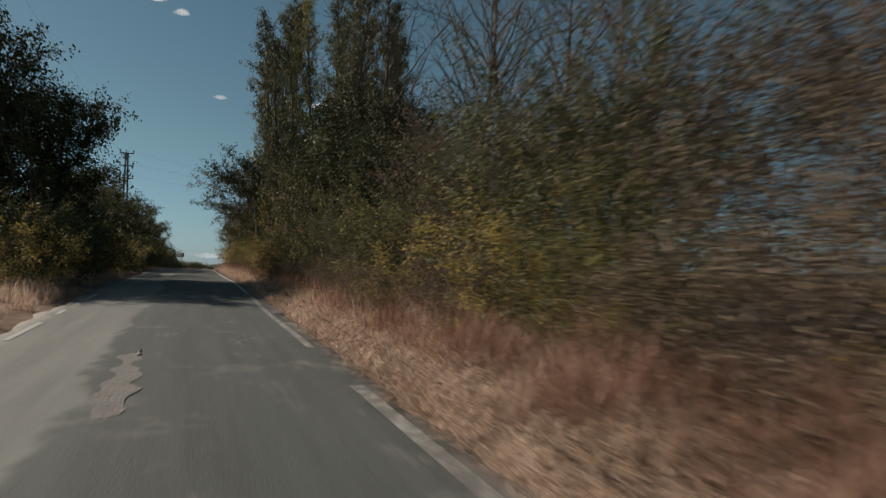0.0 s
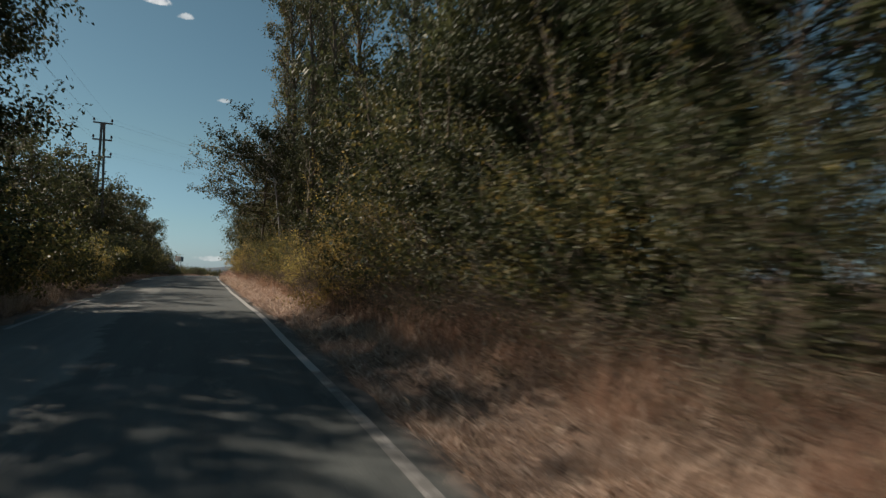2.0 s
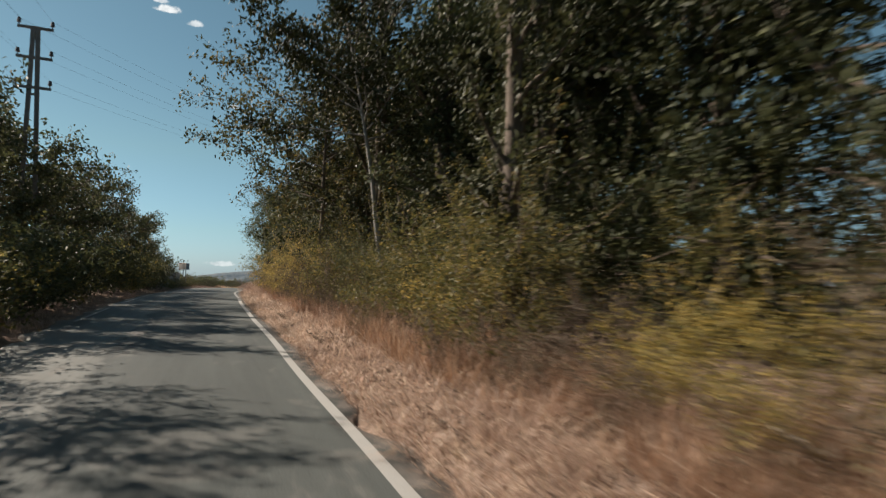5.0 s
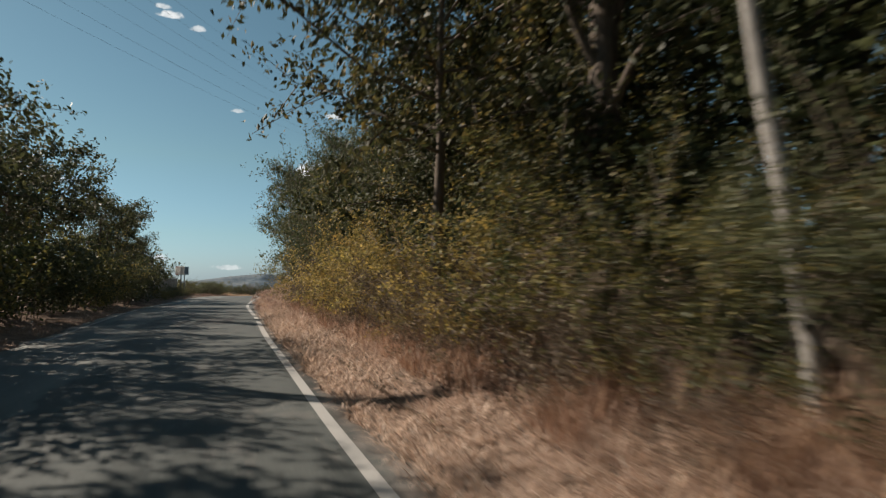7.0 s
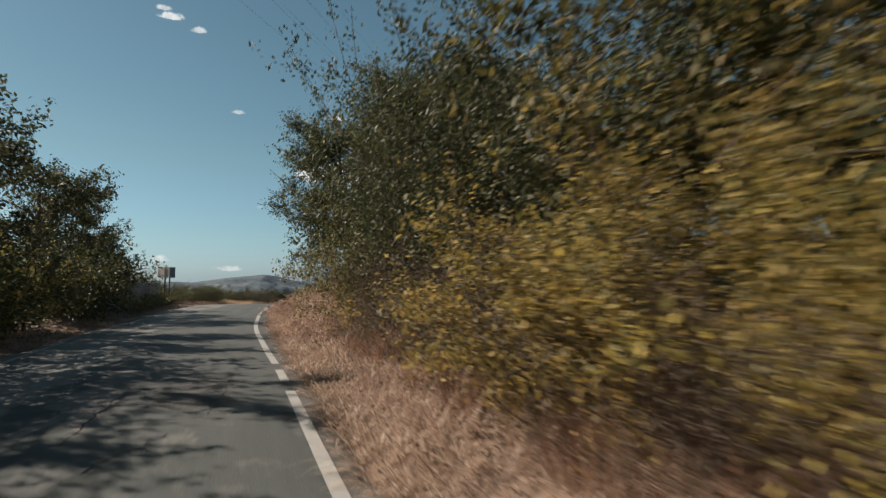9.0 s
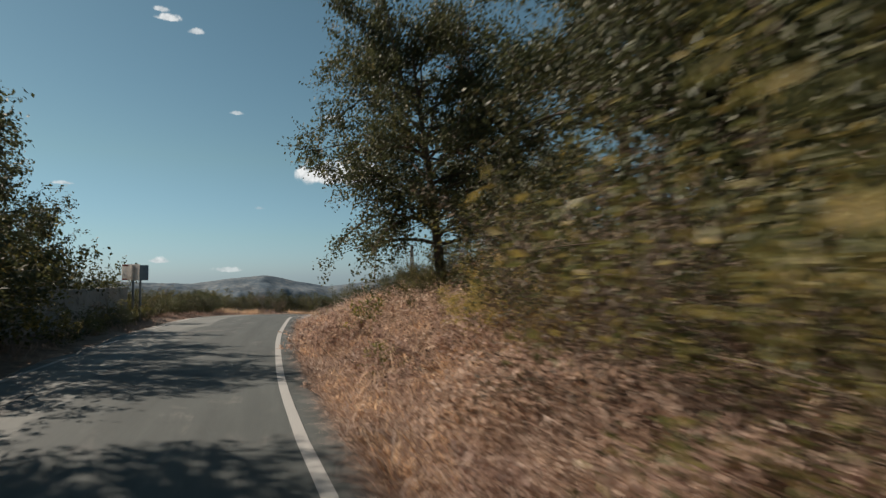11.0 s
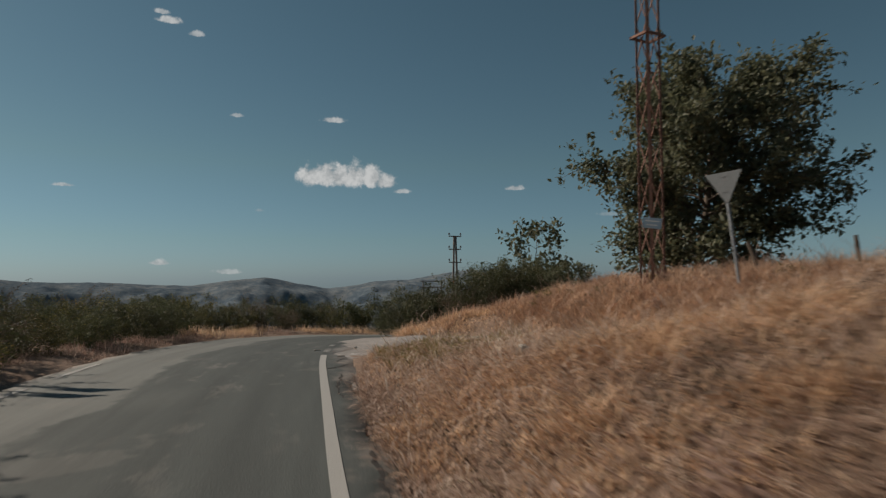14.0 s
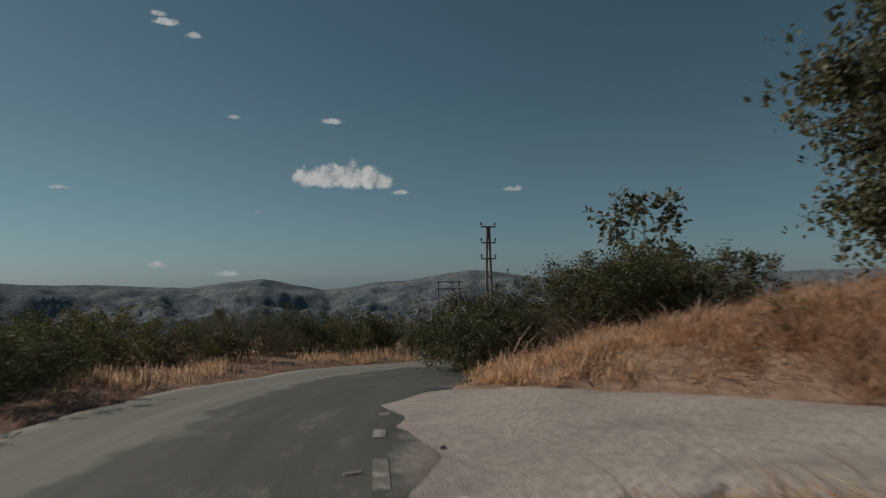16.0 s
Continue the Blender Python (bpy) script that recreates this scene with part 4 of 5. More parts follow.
def plant_left():
    rng = np.random.default_rng(11)
    # first four crowns hold their against-the-light darkness in the leaf colour
    for x, y, sc, mesh in ((-7.0, 33.2, 1.08, SHADE_DARK), (-7.0, 29.6, 0.92, SHADE_DARK), (-9.2, 30.6, 1.15, SHADE_DARK), (-9.8, 33.8, 1.05, SHADE_DARK), (-8.4, 40.5, 0.7, [BROAD[1]]), (-7.8, 44.0, 0.7, [BROAD[1]])):
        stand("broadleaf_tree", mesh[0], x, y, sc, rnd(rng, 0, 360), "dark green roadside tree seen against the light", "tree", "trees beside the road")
    # unseen taller trees, added so their shade reaches across road and verge
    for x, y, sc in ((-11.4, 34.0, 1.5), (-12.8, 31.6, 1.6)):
        stand("broadleaf_tree", SHADE_DARK[0], x, y, sc, x * 40 % 360, "tall tree out of view, added to shade the road", "tree", "trees beside the road")
    for x, y, sc in ((-8.8, 53.5, 1.15), (-7.6, 57.5, 1.0), (-7.4, 62.0, 1.05), (-8.0, 67.0, 0.9), (-7.6, 72.0, 1.0), (-7.8, 78.0, 1.08), (-6.6, 84.0, 0.9), (-6.3, 88.6, 0.8), (-6.0, 92.8, 0.66)):
        stand("walnut_tree", WALNUT[int(rng.integers(0, 2))], x, y, sc, rnd(rng, 0, 360), "dark green walnut tree behind the hedge", "tree", "trees beside the road")
    def beside(q, d):
        j = int(np.argmin(np.abs(LINE_S - q)))
        p = LINE[j] + RIGHT[j] * d
        return float(p[0]), float(p[1])
    q = 20.0
    while q < 86.5:
        k = int(rng.integers(0, 3))
        kind, name, lab = (HEDGEBUSH, "green_shrub", "dark green hedge shrub in its own shade") if rng.uniform() < 0.97 else (YELLOWBUSH, "yellowing_shrub", "hedge shrub with yellowing leaves")
        low = 0.55 if q > 87 else 1.0
        stand(name, kind[k], *beside(q, -(3.9 if 40 < q < 87 else 4.25) - rnd(rng, 0.0, 0.5)), rnd(rng, 0.8, 1.1) * low, rnd(rng, 0, 360), lab, "shrub", "hedge along the road")
        q += rnd(rng, 1.35, 1.75) * (0.8 if q > 87 else 1.0)
    # weeds in the shade of the wall, creeper behind it
    for q, d, sc in ((86.4, -3.4, 0.34), (88.2, -3.5, 0.36), (89.5, -3.3, 0.28), (90.8, -3.5, 0.36), (92.1, -3.4, 0.3), (93.4, -3.6, 0.34), (94.6, -3.5, 0.26), (95.8, -3.7, 0.3), (97.0, -3.9, 0.36)):
        stand("green_shrub", HEDGEBUSH[int(rng.integers(0, 3))], *beside(q, d), sc, rnd(rng, 0, 360), "low dark weeds at the foot of the wall", "shrub", "weeds at the wall")
    for x, y, sc in ((-5.1, 96.4, 0.92), (-4.4, 97.6, 0.72), (-5.9, 94.2, 1.05), (-6.2, 97.4, 1.0), (-5.6, 91.6, 1.0)):
        stand("creeper", HEDGEBUSH[1], x, y, sc, rnd(rng, 0, 360), "dark green creeper leaning over the concrete wall", "shrub", "creepers behind the wall")
    # beyond the bend
    q = 97.4
    while q < 134:
        for d, sc in ((-3.8 if q < 104.5 else -4.7, 0.46), (-5.2, 0.52), (-6.8, 0.54)):
            f = rng.uniform()
            kind, name, lab = (DRYBUSH, "dry_shrub", "tangled reddish brown dry shrub") if f < 0.22 else (BENDBUSH, "green_shrub", "rounded olive green shrub beside the bend") if f < 0.9 else (HEDGEBUSH, "green_shrub", "rounded dark green shrub beside the bend")
            stand(name, kind[1 + int(rng.integers(0, 5)) // 3], *beside(q + rnd(rng, -0.6, 0.6), d - rnd(rng, 0, 0.8)), sc * rnd(rng, 0.8, 1.2), rnd(rng, 0, 360), lab, "shrub", "shrubs at the bend")
        q += 1.1


plant_right()
plant_left()


# ---- grass ----
def blades(name, seed, n, region, height, mat, label, flat=0.5, width=0.012, group=""):
    """Loose blades of grass; region: x, y for n places. flat: how much they lie down."""
    rng = np.random.default_rng(seed)
    x, y = region(rng, n)
    n = len(x)
    z = np.concatenate([land(a, b) for a, b in zip(np.array_split(x, 20), np.array_split(y, 20))]) - 0.01
    az = rng.uniform(0, 2 * math.pi, n)
    lie = np.clip(rng.normal(flat, 0.25 if flat < 0.85 else 0.09, n), 0.02, 1.0)
    L = height * np.minimum(rng.lognormal(0, 0.45, n), 1.9) * (0.75 + 0.45 * wavy(x * 1.3, y * 1.3))
    tip = np.stack([np.cos(az) * L * lie, np.sin(az) * L * lie, L * np.sqrt(np.maximum(0.01, 1 - lie**2))], 1)
    side = np.stack([-np.sin(az), np.cos(az), np.zeros(n)], 1) * (0.7 * width * rng.uniform(0.6, 1.5, n))[:, None]
    b = np.stack([x, y, z], 1)
    midp = b + tip * 0.55 + np.array([0, 0, 0.12]) * L[:, None] * lie[:, None]
    V = np.stack([b, midp + side, b + tip, midp - side], 1).reshape(-1, 3)
    me = mesh_from(name, V, np.arange(n * 4).reshape(-1, 4), mat)
    ob = new(name, me)
    tagged(ob, label, "grass", group, "stuff")


def off_dirt(x, y):
    q = (x[:, None] - SIDE_LINE[None, ::6, 0]) ** 2 + (y[:, None] - SIDE_LINE[None, ::6, 1]) ** 2
    j = np.argmin(q, axis=1)
    s, d = road_coords(x, y)
    bare = 2.5 + np.interp(s, *MOUTH)
    return (np.sqrt(q[np.arange(len(j)), j]) > side_half(SIDE_S[::6][j]) + 0.4 * ((y < 97.5) & (y < SIDE_LINE[::6, 1][j]))) & ((d > bare) | (d < 0))


def field(x0, x1, y0, y1, clump):
    def region(rng, n):
        m = n // 110 + 1
        k = rng.integers(0, m, n)
        x = rng.uniform(x0, x1, m)[k] + rng.normal(0, clump, n)
        y = rng.uniform(y0, y1, m)[k] + rng.normal(0, clump, n)
        ok = off_dirt(x, y) & (road_coords(x, y)[1] > 3.0)
        return x[ok], y[ok]
    return region


def along_road(s0, s1, d0, d1, power=1.0, clump=0.0):
    def region(rng, n):
        s = rng.uniform(s0, s1, n)
        d = d0 + (d1 - d0) * rng.uniform(0, 1, n) ** power
        if clump:
            k = rng.integers(0, max(1, n // 110), n)
            cs, cd = rng.uniform(s0, s1, n // 110 + 1), d0 + (d1 - d0) * rng.uniform(0, 1, n // 110 + 1) ** power
            s, d = cs[k] + rng.normal(0, clump, n), cd[k] + rng.normal(0, clump, n)
            d = np.maximum(d, d0) if d0 > 0 else np.minimum(d, max(d0, d1))
        px, py = np.interp(s, LINE_S, LINE[:, 0]), np.interp(s, LINE_S, LINE[:, 1])
        rx, ry = np.interp(s, LINE_S, RIGHT[:, 0]), np.interp(s, LINE_S, RIGHT[:, 1])
        x, y = px + rx * d, py + ry * d
        ok = off_dirt(x, y)
        return x[ok], y[ok]
    return region


def litter_leaves(name, seed, n, region, label):
    rng = np.random.default_rng(seed)
    x, y = region(rng, n)
    z = land(x, y) + rng.uniform(0.01, 0.07, len(x))
    me = leaves_mesh(name, rng, np.stack([x, y, z], 1), 0.052, DRY_LEAF, 0.6, 1.5)
    tagged(new(name, me), label, "leaves", "leaf litter", "stuff")


def make_grass():
    for k in range(4):
        blades("verge_straw", 100 + k, 17000, along_road(-4 + 25 * k, 21 + 25 * k, 2.66, 4.8, 1.4), 0.27, STRAW, "flattened pale dry straw on the verge", 0.95, 0.011, "verge straw")
        litter_leaves("leaf_litter", 150 + k, 6000, along_road(-4 + 25 * k, 21 + 25 * k, 3.2, 5.6, 0.9, 0.5), "fallen brown leaves on the verge")
        blades("verge_grass", 110 + k, 10000, along_road(-4 + 20 * k, 16 + 20 * k, 3.3, 5.6, 0.8, 0.2), 0.42 if k == 0 else 0.30, VERGE_GRASS, "standing rusty dry grass at the foot of the scrub", 0.62, 0.007, "verge grass")
    for k in range(4):
        blades("loose_straw", 140 + k, 6000, along_road(-4 + 26 * k, 22 + 26 * k, 2.75, 6.5, 1.3), 0.42, STRAW, "long fallen straw stalks on the verge", 0.97, 0.009, "loose straw")
    for k in range(7):
        blades("red_grass", 170 + k, 7000, along_road(-4 + 10.5 * k, 6.5 + 10.5 * k, 3.55 if k < 2 else 3.75, 5.4, 1.0, 0.24), 0.62 if k == 0 else 0.42, RED_GRASS, "standing red-brown dry grass at the foot of the scrub", 0.45, 0.007, "red grass")
    for k in range(3):
        blades("bank_grass", 120 + k, (30000, 30000, 20000)[k], along_road(73 + 8.5 * k, 82 + 8.5 * k, 2.8, 13.0, 1.2, 0.17), (0.24, 0.30, 0.17)[k], (RUST_GRASS, RUST_GRASS, RUST_GRASS)[k], "dry orange grass on the roadside bank", (0.88, 0.86, 0.93)[k], 0.011, "bank grass")
    litter_leaves("leaf_litter", 160, 14000, along_road(68, 81, 3.4, 9.0, 1.0, 0.5), "dead brown leaves among the dry grass of the bank")
    litter_leaves("leaf_litter", 161, 3000, along_road(80, 89, 3.4, 9.0, 1.0, 0.35), "dead brown leaves among the dry grass of the bank")
    blades("bank_grass", 124, 34000, along_road(72, 98, 2.66, 9.0, 1.4), 0.30, STRAW, "short dry straw on the roadside bank", 0.96, 0.009, "bank grass")
    blades("bank_grass", 129, 42000, field(3.8, 9.0, 89.0, 96.8, 0.35), 0.22, RUST_GRASS, "short dry straw along the side road", 0.99, 0.014, "bank grass")
    blades("bank_stalks", 138, 5000, field(3.6, 9.5, 88.5, 96.8, 0.8), 0.5, PALE_STRAW, "long pale straw stalks lying along the side road", 0.99, 0.013, "bank grass")
    blades("bank_stalks", 126, 13000, along_road(72, 97, 3.0, 11.0, 1.1), 0.62, STRAW, "long pale dry stalks lying on the bank", 0.97, 0.011, "bank grass")
    blades("bank_grass", 125, 60000, field(7.0, 19.0, 91.0, 106.5, 0.15), 0.34, RUST_GRASS, "dry orange grass on the bank behind the side road", 0.8, 0.012, "bank grass")
    blades("bank_grass", 136, 60000, field(9.9, 14.0, 91.5, 104.5, 0.14), 0.33, RUST_GRASS, "thick tufts of dry orange grass on the cut bank", 0.84, 0.011, "bank grass")
    blades("bank_grass", 137, 16000, field(9.7, 13.0, 91.5, 104.5, 0.5), 0.34, VERGE_GRASS, "faded straw hanging down the cut bank", 0.9, 0.012, "bank grass")
    blades("bank_stalks", 127, 9000, field(7.0, 17.0, 91.0, 105.5, 0.8), 0.75, STRAW, "long pale dry stalks on the bank behind the side road", 0.9, 0.010, "bank grass")
    blades("bank_grass", 128, 26000, field(8.0, 17.0, 80.0, 93.0, 0.5), 0.32, RUST_GRASS, "dry orange grass on top of the bank", 0.6, 0.008, "bank grass")
    blades("bend_grass", 130, 24000, along_road(102.5, 122, 2.4, 6.5, 1.0, 0.3), 0.25, RUST_GRASS, "standing orange dry grass beside the bend", 0.66, 0.009)
    blades("bend_grass", 131, 12000, along_road(104.5, 130, -2.75, -4.4, 1.0, 0.25), 0.28, RUST_GRASS, "strip of orange dry grass on the outside of the bend", 0.35, 0.009)
    blades("bend_grass", 134, 3500, along_road(97, 109, -2.8, -4.0, 1.0, 0.25), 0.18, VERGE_GRASS, "short dry grass below the shrubs at the bend", 0.5, 0.008)
    blades("hedge_grass", 132, 16000, along_road(0, 40, -2.9, -4.8, 1.0, 0.2), 0.35, STRAW, "dry grass at the foot of the hedge", 0.4, 0.008)
    blades("hedge_grass", 135, 9000, along_road(40, 97, -2.7, -3.9, 1.0, 0.2), 0.16, STRAW, "short dry grass at the foot of the hedge", 0.6, 0.007)
    blades("green_grass", 133, 8000, along_road(94.0, 98.0, 3.3, 5.4, 1.0, 0.3), 0.19, GREEN_GRASS, "patch of greenish grass at the corner of the side road", 0.7, 0.011)


make_grass()


# ---- poles, signs, wall ----
def leg_pole(x, y, height, turn, label):
    """Two-legged line pole with three cross arms and pin insulators."""
    ob = new("line_pole")
    ob.matrix_world = pose(x, y, land_z(x, y) - 0.1, 0, 0, turn)
    for sx in (-1, 1):
        bm = bmesh.new()
        beam(bm, (sx * 0.30, 0, 0), (sx * 0.07, 0, height), 0.11, 0.14)
        part("leg", bm, POLE, ob)
    for k in range(int(height / 1.3)):
        z = 1.0 + 1.3 * k
        if z < height - 2.4:
            g = 0.34 - 0.24 * z / height
            bm = bmesh.new()
            beam(bm, (-g, 0, z), (g, 0, z), 0.07)
            part("brace", bm, POLE, ob)
    for z in (height - 0.05, height - 1.15, height - 2.25):
        bm = bmesh.new()
        beam(bm, (-0.56, 0, z), (0.56, 0, z), 0.09, 0.09)
        arm = part("cross_arm", bm, POLE, ob)
        for sx in (-0.52, 0.52):
            bm = bmesh.new()
            rod(bm, (sx, 0, z + 0.04), (sx, 0, z + 0.16), 0.02)
            rod(bm, (sx, 0, z + 0.14), (sx, 0, z + 0.30), 0.075, 0.05, 10)
            part("insulator", bm, INSUL, arm)
    return tagged(ob, label, "utility pole")


def lattice_pole(x, y, height, turn):
    ob = new("lattice_pole")
    ob.matrix_world = pose(x, y, land_z(x, y) - 0.15, 0, 0, turn)
    w0, w1 = 0.235, 0.215
    for a in (-1, 1):
        for b in (-1, 1):
            bm = bmesh.new()
            beam(bm, (a * w0, b * w0 * 0.8, 0), (a * w1, b * w1 * 0.8, height), 0.055)
            part("leg", bm, RUST, ob)
    n = int(height / 1.0)
    for k in range(n):
        za, zb = height * k / n, height * (k + 1) / n
        wa, wb = w0 + (w1 - w0) * k / n, w0 + (w1 - w0) * (k + 1) / n
        f = 1 if k % 2 else -1
        for sgn in (-1, 1):
            bm = bmesh.new()
            beam(bm, (-f * wa, sgn * wa * 0.8, za), (f * wb, sgn * wb * 0.8, zb), 0.026)
            part("brace", bm, RUST, ob)
            bm = bmesh.new()
            beam(bm, (sgn * wa, -f * wa * 0.8, za), (sgn * wb, f * wb * 0.8, zb), 0.026)
            part("brace", bm, RUST, ob)
    bm = bmesh.new()
    for s in (-1, 1):
        beam(bm, (-0.36, s * 0.27, 6.9), (0.36, s * 0.27, 6.9), 0.06)
        beam(bm, (s * 0.33, -0.30, 6.9), (s * 0.33, 0.30, 6.9), 0.06)
    part("collar", bm, RUST, ob)
    for z in (height - 0.1, height - 1.2, height - 2.3):
        bm = bmesh.new()
        beam(bm, (-1.0, 0, z), (1.0, 0, z), 0.10)
        part("cross_arm", bm, RUST, ob)
    facing = pose(-0.42, -0.40, 1.85, 0, 8, -45)
    plate = bmesh.new()
    box(plate, 0, 0, 0, 0.46, 0.012, 0.27, facing)
    pl = part("plate", plate, PLATE, ob, "small pale blue and white warning plate")
    for k, wd in enumerate((0.34, 0.28)):
        bm = bmesh.new()
        box(bm, 0, -0.009, 0.05 - 0.10 * k, wd, 0.004, 0.035, facing)
        part("lettering_bar", bm, SIGN_WHITE, pl)
    return tagged(ob, "rusty red steel lattice power pole standing in dry grass", "utility pole")


leg_pole(-6.5, 58.6, 10.0, 3, "dark two-legged power pole with three cross arms behind trees")
leg_pole(-6.4, -8.0, 10.0, 2, "dark two-legged power pole with three cross arms")
leg_pole(20.1, 131.2, 8.4, 0, "distant dark two-legged power pole with three cross arms")
lattice_pole(12.1, 96.8, 13.5, 8)


def far_frame_pole(x, y, top):
    """A pair of posts with two bars, low and far down the road."""
    ob = new("frame_pole")
    z = land_z(x, y)
    ob.matrix_world = pose(x, y, z - 0.2, 0, 0, -10)
    for sx in (-1.2, 1.2):
        bm = bmesh.new()
        beam(bm, (sx, 0, 0), (sx, 0, top - z), 0.16)
        part("post", bm, POLE, ob)
    for k in (0.1, 0.9):
        bm = bmesh.new()
        beam(bm, (-1.6, 0, top - z - k), (1.6, 0, top - z - k), 0.12)
        part("bar", bm, POLE, ob)
    tagged(ob, "distant dark portal of a power line with two bars", "utility pole")


far_frame_pole(27.5, 158.0, 2.2)


def wire(a, b, sag):
    a, b = np.array(a), np.array(b)
    t = np.linspace(0, 1, 24)
    p = a[None] * (1 - t)[:, None] + b[None] * t[:, None]
    p[:, 2] -= sag * 4 * t * (1 - t)
    ob = new("overhead_wire", tubes_mesh("overhead_wire", [(p, np.full(24, 0.0033))], WIRE, 4))
    tagged(ob, "thin dark overhead power line wire", "wire", "power line wires")


zl = land_z(-6.5, 58.6) - 0.1 + 10.0
z0 = land_z(-6.4, -8.0) - 0.1 + 10.0
zt = land_z(12.1, 96.8) + 13.2
for k in range(3):
    for sx in (-0.52, 0.52):
        wire((-6.5 + sx, 58.6, zl + 0.25 - 1.1 * k), (-6.4 + sx, -8.0, z0 + 0.25 - 1.1 * k), 0.9)
        wire((-6.5 + sx, 58.6, zl + 0.25 - 1.1 * k), (12.1 + sx, 96.8, zt - 1.1 * k), 0.6)


def make_board():
    """Two road boards on posts, one behind the other."""
    ob = new("road_board")
    x, y = -2.78, 95.6
    z = land_z(x, y)
    ob.matrix_world = pose(x, y, z - 0.1, 0, 0, -12)
    H = 3.05 - z + 0.1
    for px, py in ((0.0, 0.0), (0.14, 0.40)):
        bm = bmesh.new()
        beam(bm, (px, py, 0), (px, py, H - 0.05), 0.07)
        part("post", bm, STEEL, ob)
    bm = bmesh.new()
    box(bm, -0.08, -0.05, H - 0.32, 0.66, 0.025, 0.64)
    soften(bm, 0.006, 1)
    panel = part("panel", bm, SHEET, ob, "faded white panel with red corner")
    bm = bmesh.new()
    box(bm, -0.28, -0.066, H - 0.05, 0.24, 0.004, 0.07)
    part("red_band", bm, SIGN_RED, panel)
    bm = bmesh.new()
    box(bm, -0.30, -0.066, H - 0.60, 0.20, 0.004, 0.06)
    part("red_band", bm, SIGN_RED, panel)
    bm = bmesh.new()
    box(bm, 0.14, 0.35, H - 0.34, 0.64, 0.025, 0.62)
    soften(bm, 0.006, 1)
    part("panel", bm, SIGN_BLUE, ob, "blue grey panel behind the white one")
    tagged(ob, "faded white and blue-grey road boards on steel posts by the hedge", "road sign")


make_board()


def make_yield():
    x, y = 12.05, 93.9
    z = 2.05
    ob = new("yield_sign")
    ob.matrix_world = pose(x, y, z - 0.2, 0, -6, -54)
    bm = bmesh.new()
    rod(bm, (0, 0, -0.4), (0, 0, 2.72), 0.035, n=10)
    part("post", bm, STEEL, ob)
    bm = bmesh.new()
    w, top, low = 0.38, 2.80, 2.12
    vs = [bm.verts.new(v) for v in ((-w, -0.045, top), (w, -0.045, top), (0.03, -0.045, low), (-0.03, -0.045, low))]
    f = bm.faces.new(vs)
    ext = bmesh.ops.extrude_face_region(bm, geom=[f])
    bmesh.ops.translate(bm, vec=(0, 0.012, 0), verts=[v for v in ext["geom"] if isinstance(v, bmesh.types.BMVert)])
    part("plate", bm, SIGN_BACK, ob, "plain grey back of a triangular plate")
    for zz in (2.34, 2.68):
        bm = bmesh.new()
        box(bm, 0, 0.0, zz, 0.12, 0.09, 0.035)
        part("clamp", bm, STEEL, ob)
    tagged(ob, "leaning triangular give way sign seen from its grey back", "road sign")


make_yield()


def fence_post(x, y, height, lean, turn):
    bm = bmesh.new()
    rod(bm, (0, 0, -0.3), (0.01, 0, height * 0.55), 0.055, 0.05, 7)
    rod(bm, (0.01, 0, height * 0.55), (-0.02, 0.01, height), 0.05, 0.04, 7)
    me = bpy.data.meshes.new("fence_post")
    bm.to_mesh(me)
    bm.free()
    me.materials.append(BARK)
    ob = new("fence_post", me)
    ob.matrix_world = pose(x, y, land_z(x, y), 0, lean, turn)
    tagged(ob, "leaning dark wooden fence post in the dry grass", "fence post", "fence posts")


for x, y, h, lean, turn in ((13.4, 94.6, 0.95, -14, -40), (14.2, 92.8, 0.9, -8, 20), (14.4, 91.2, 0.9, -10, 0)):
    fence_post(x, y, h, lean, turn)


def make_wall():
    """A low concrete wall under the creepers on the outside of the bend."""
    bm = bmesh.new()
    pts = [(-5.6, 82.0), (-5.05, 86.5), (-4.3, 91.5), (-3.2, 96.6)]
    ob = new("garden_wall")
    for k, (a, b) in enumerate(zip(pts[:-1], pts[1:])):
        bm = bmesh.new()
        a3, b3 = Vector((*a, 0)), Vector((*b, 0))
        d = b3 - a3
        z = min(land_z(*a), land_z(*b)) - 0.2
        box(bm, 0, 0, 0, 0.22, d.length, 1.6, Matrix.LocRotScale((a3 + b3) / 2 + Vector((0, 0, z + 0.80)), Euler((0, 0, math.atan2(-d.x, d.y))), None))
        soften(bm, 0.02, 1)
        part("wall_panel", bm, CONCRETE, ob)
    tagged(ob, "low stained grey concrete garden wall overgrown with creeper", "wall")


make_wall()


# ---- small things ----
def lump(name, x, y, size, mat, seed, label, category, squash=0.5, dz=0.0, group=""):
    bm = bmesh.new()
    bmesh.ops.create_icosphere(bm, subdivisions=2, radius=1.0)
    for v in bm.verts:
        v.co *= 1 + 0.28 * noise.noise(v.co * 1.6 + Vector((seed * 3.1, 0, 0)))
        v.co.x *= size
        v.co.y *= size * 0.7
        v.co.z *= size * squash
    me = bpy.data.meshes.new(name)
    bm.to_mesh(me)
    bm.free()
    me.materials.append(mat)
    ob = new(name, me)
    s, d = road_coords(x, y)
    z = land_z(x, y) if abs(d[0]) > 2.7 else float(road_z(s)[0] + 0.02 + crown_of(d)[0])
    ob.matrix_world = pose(x, y, z + size * squash * 0.55 + dz, 0, 0, seed * 47)
    tagged(ob, label, category, group)


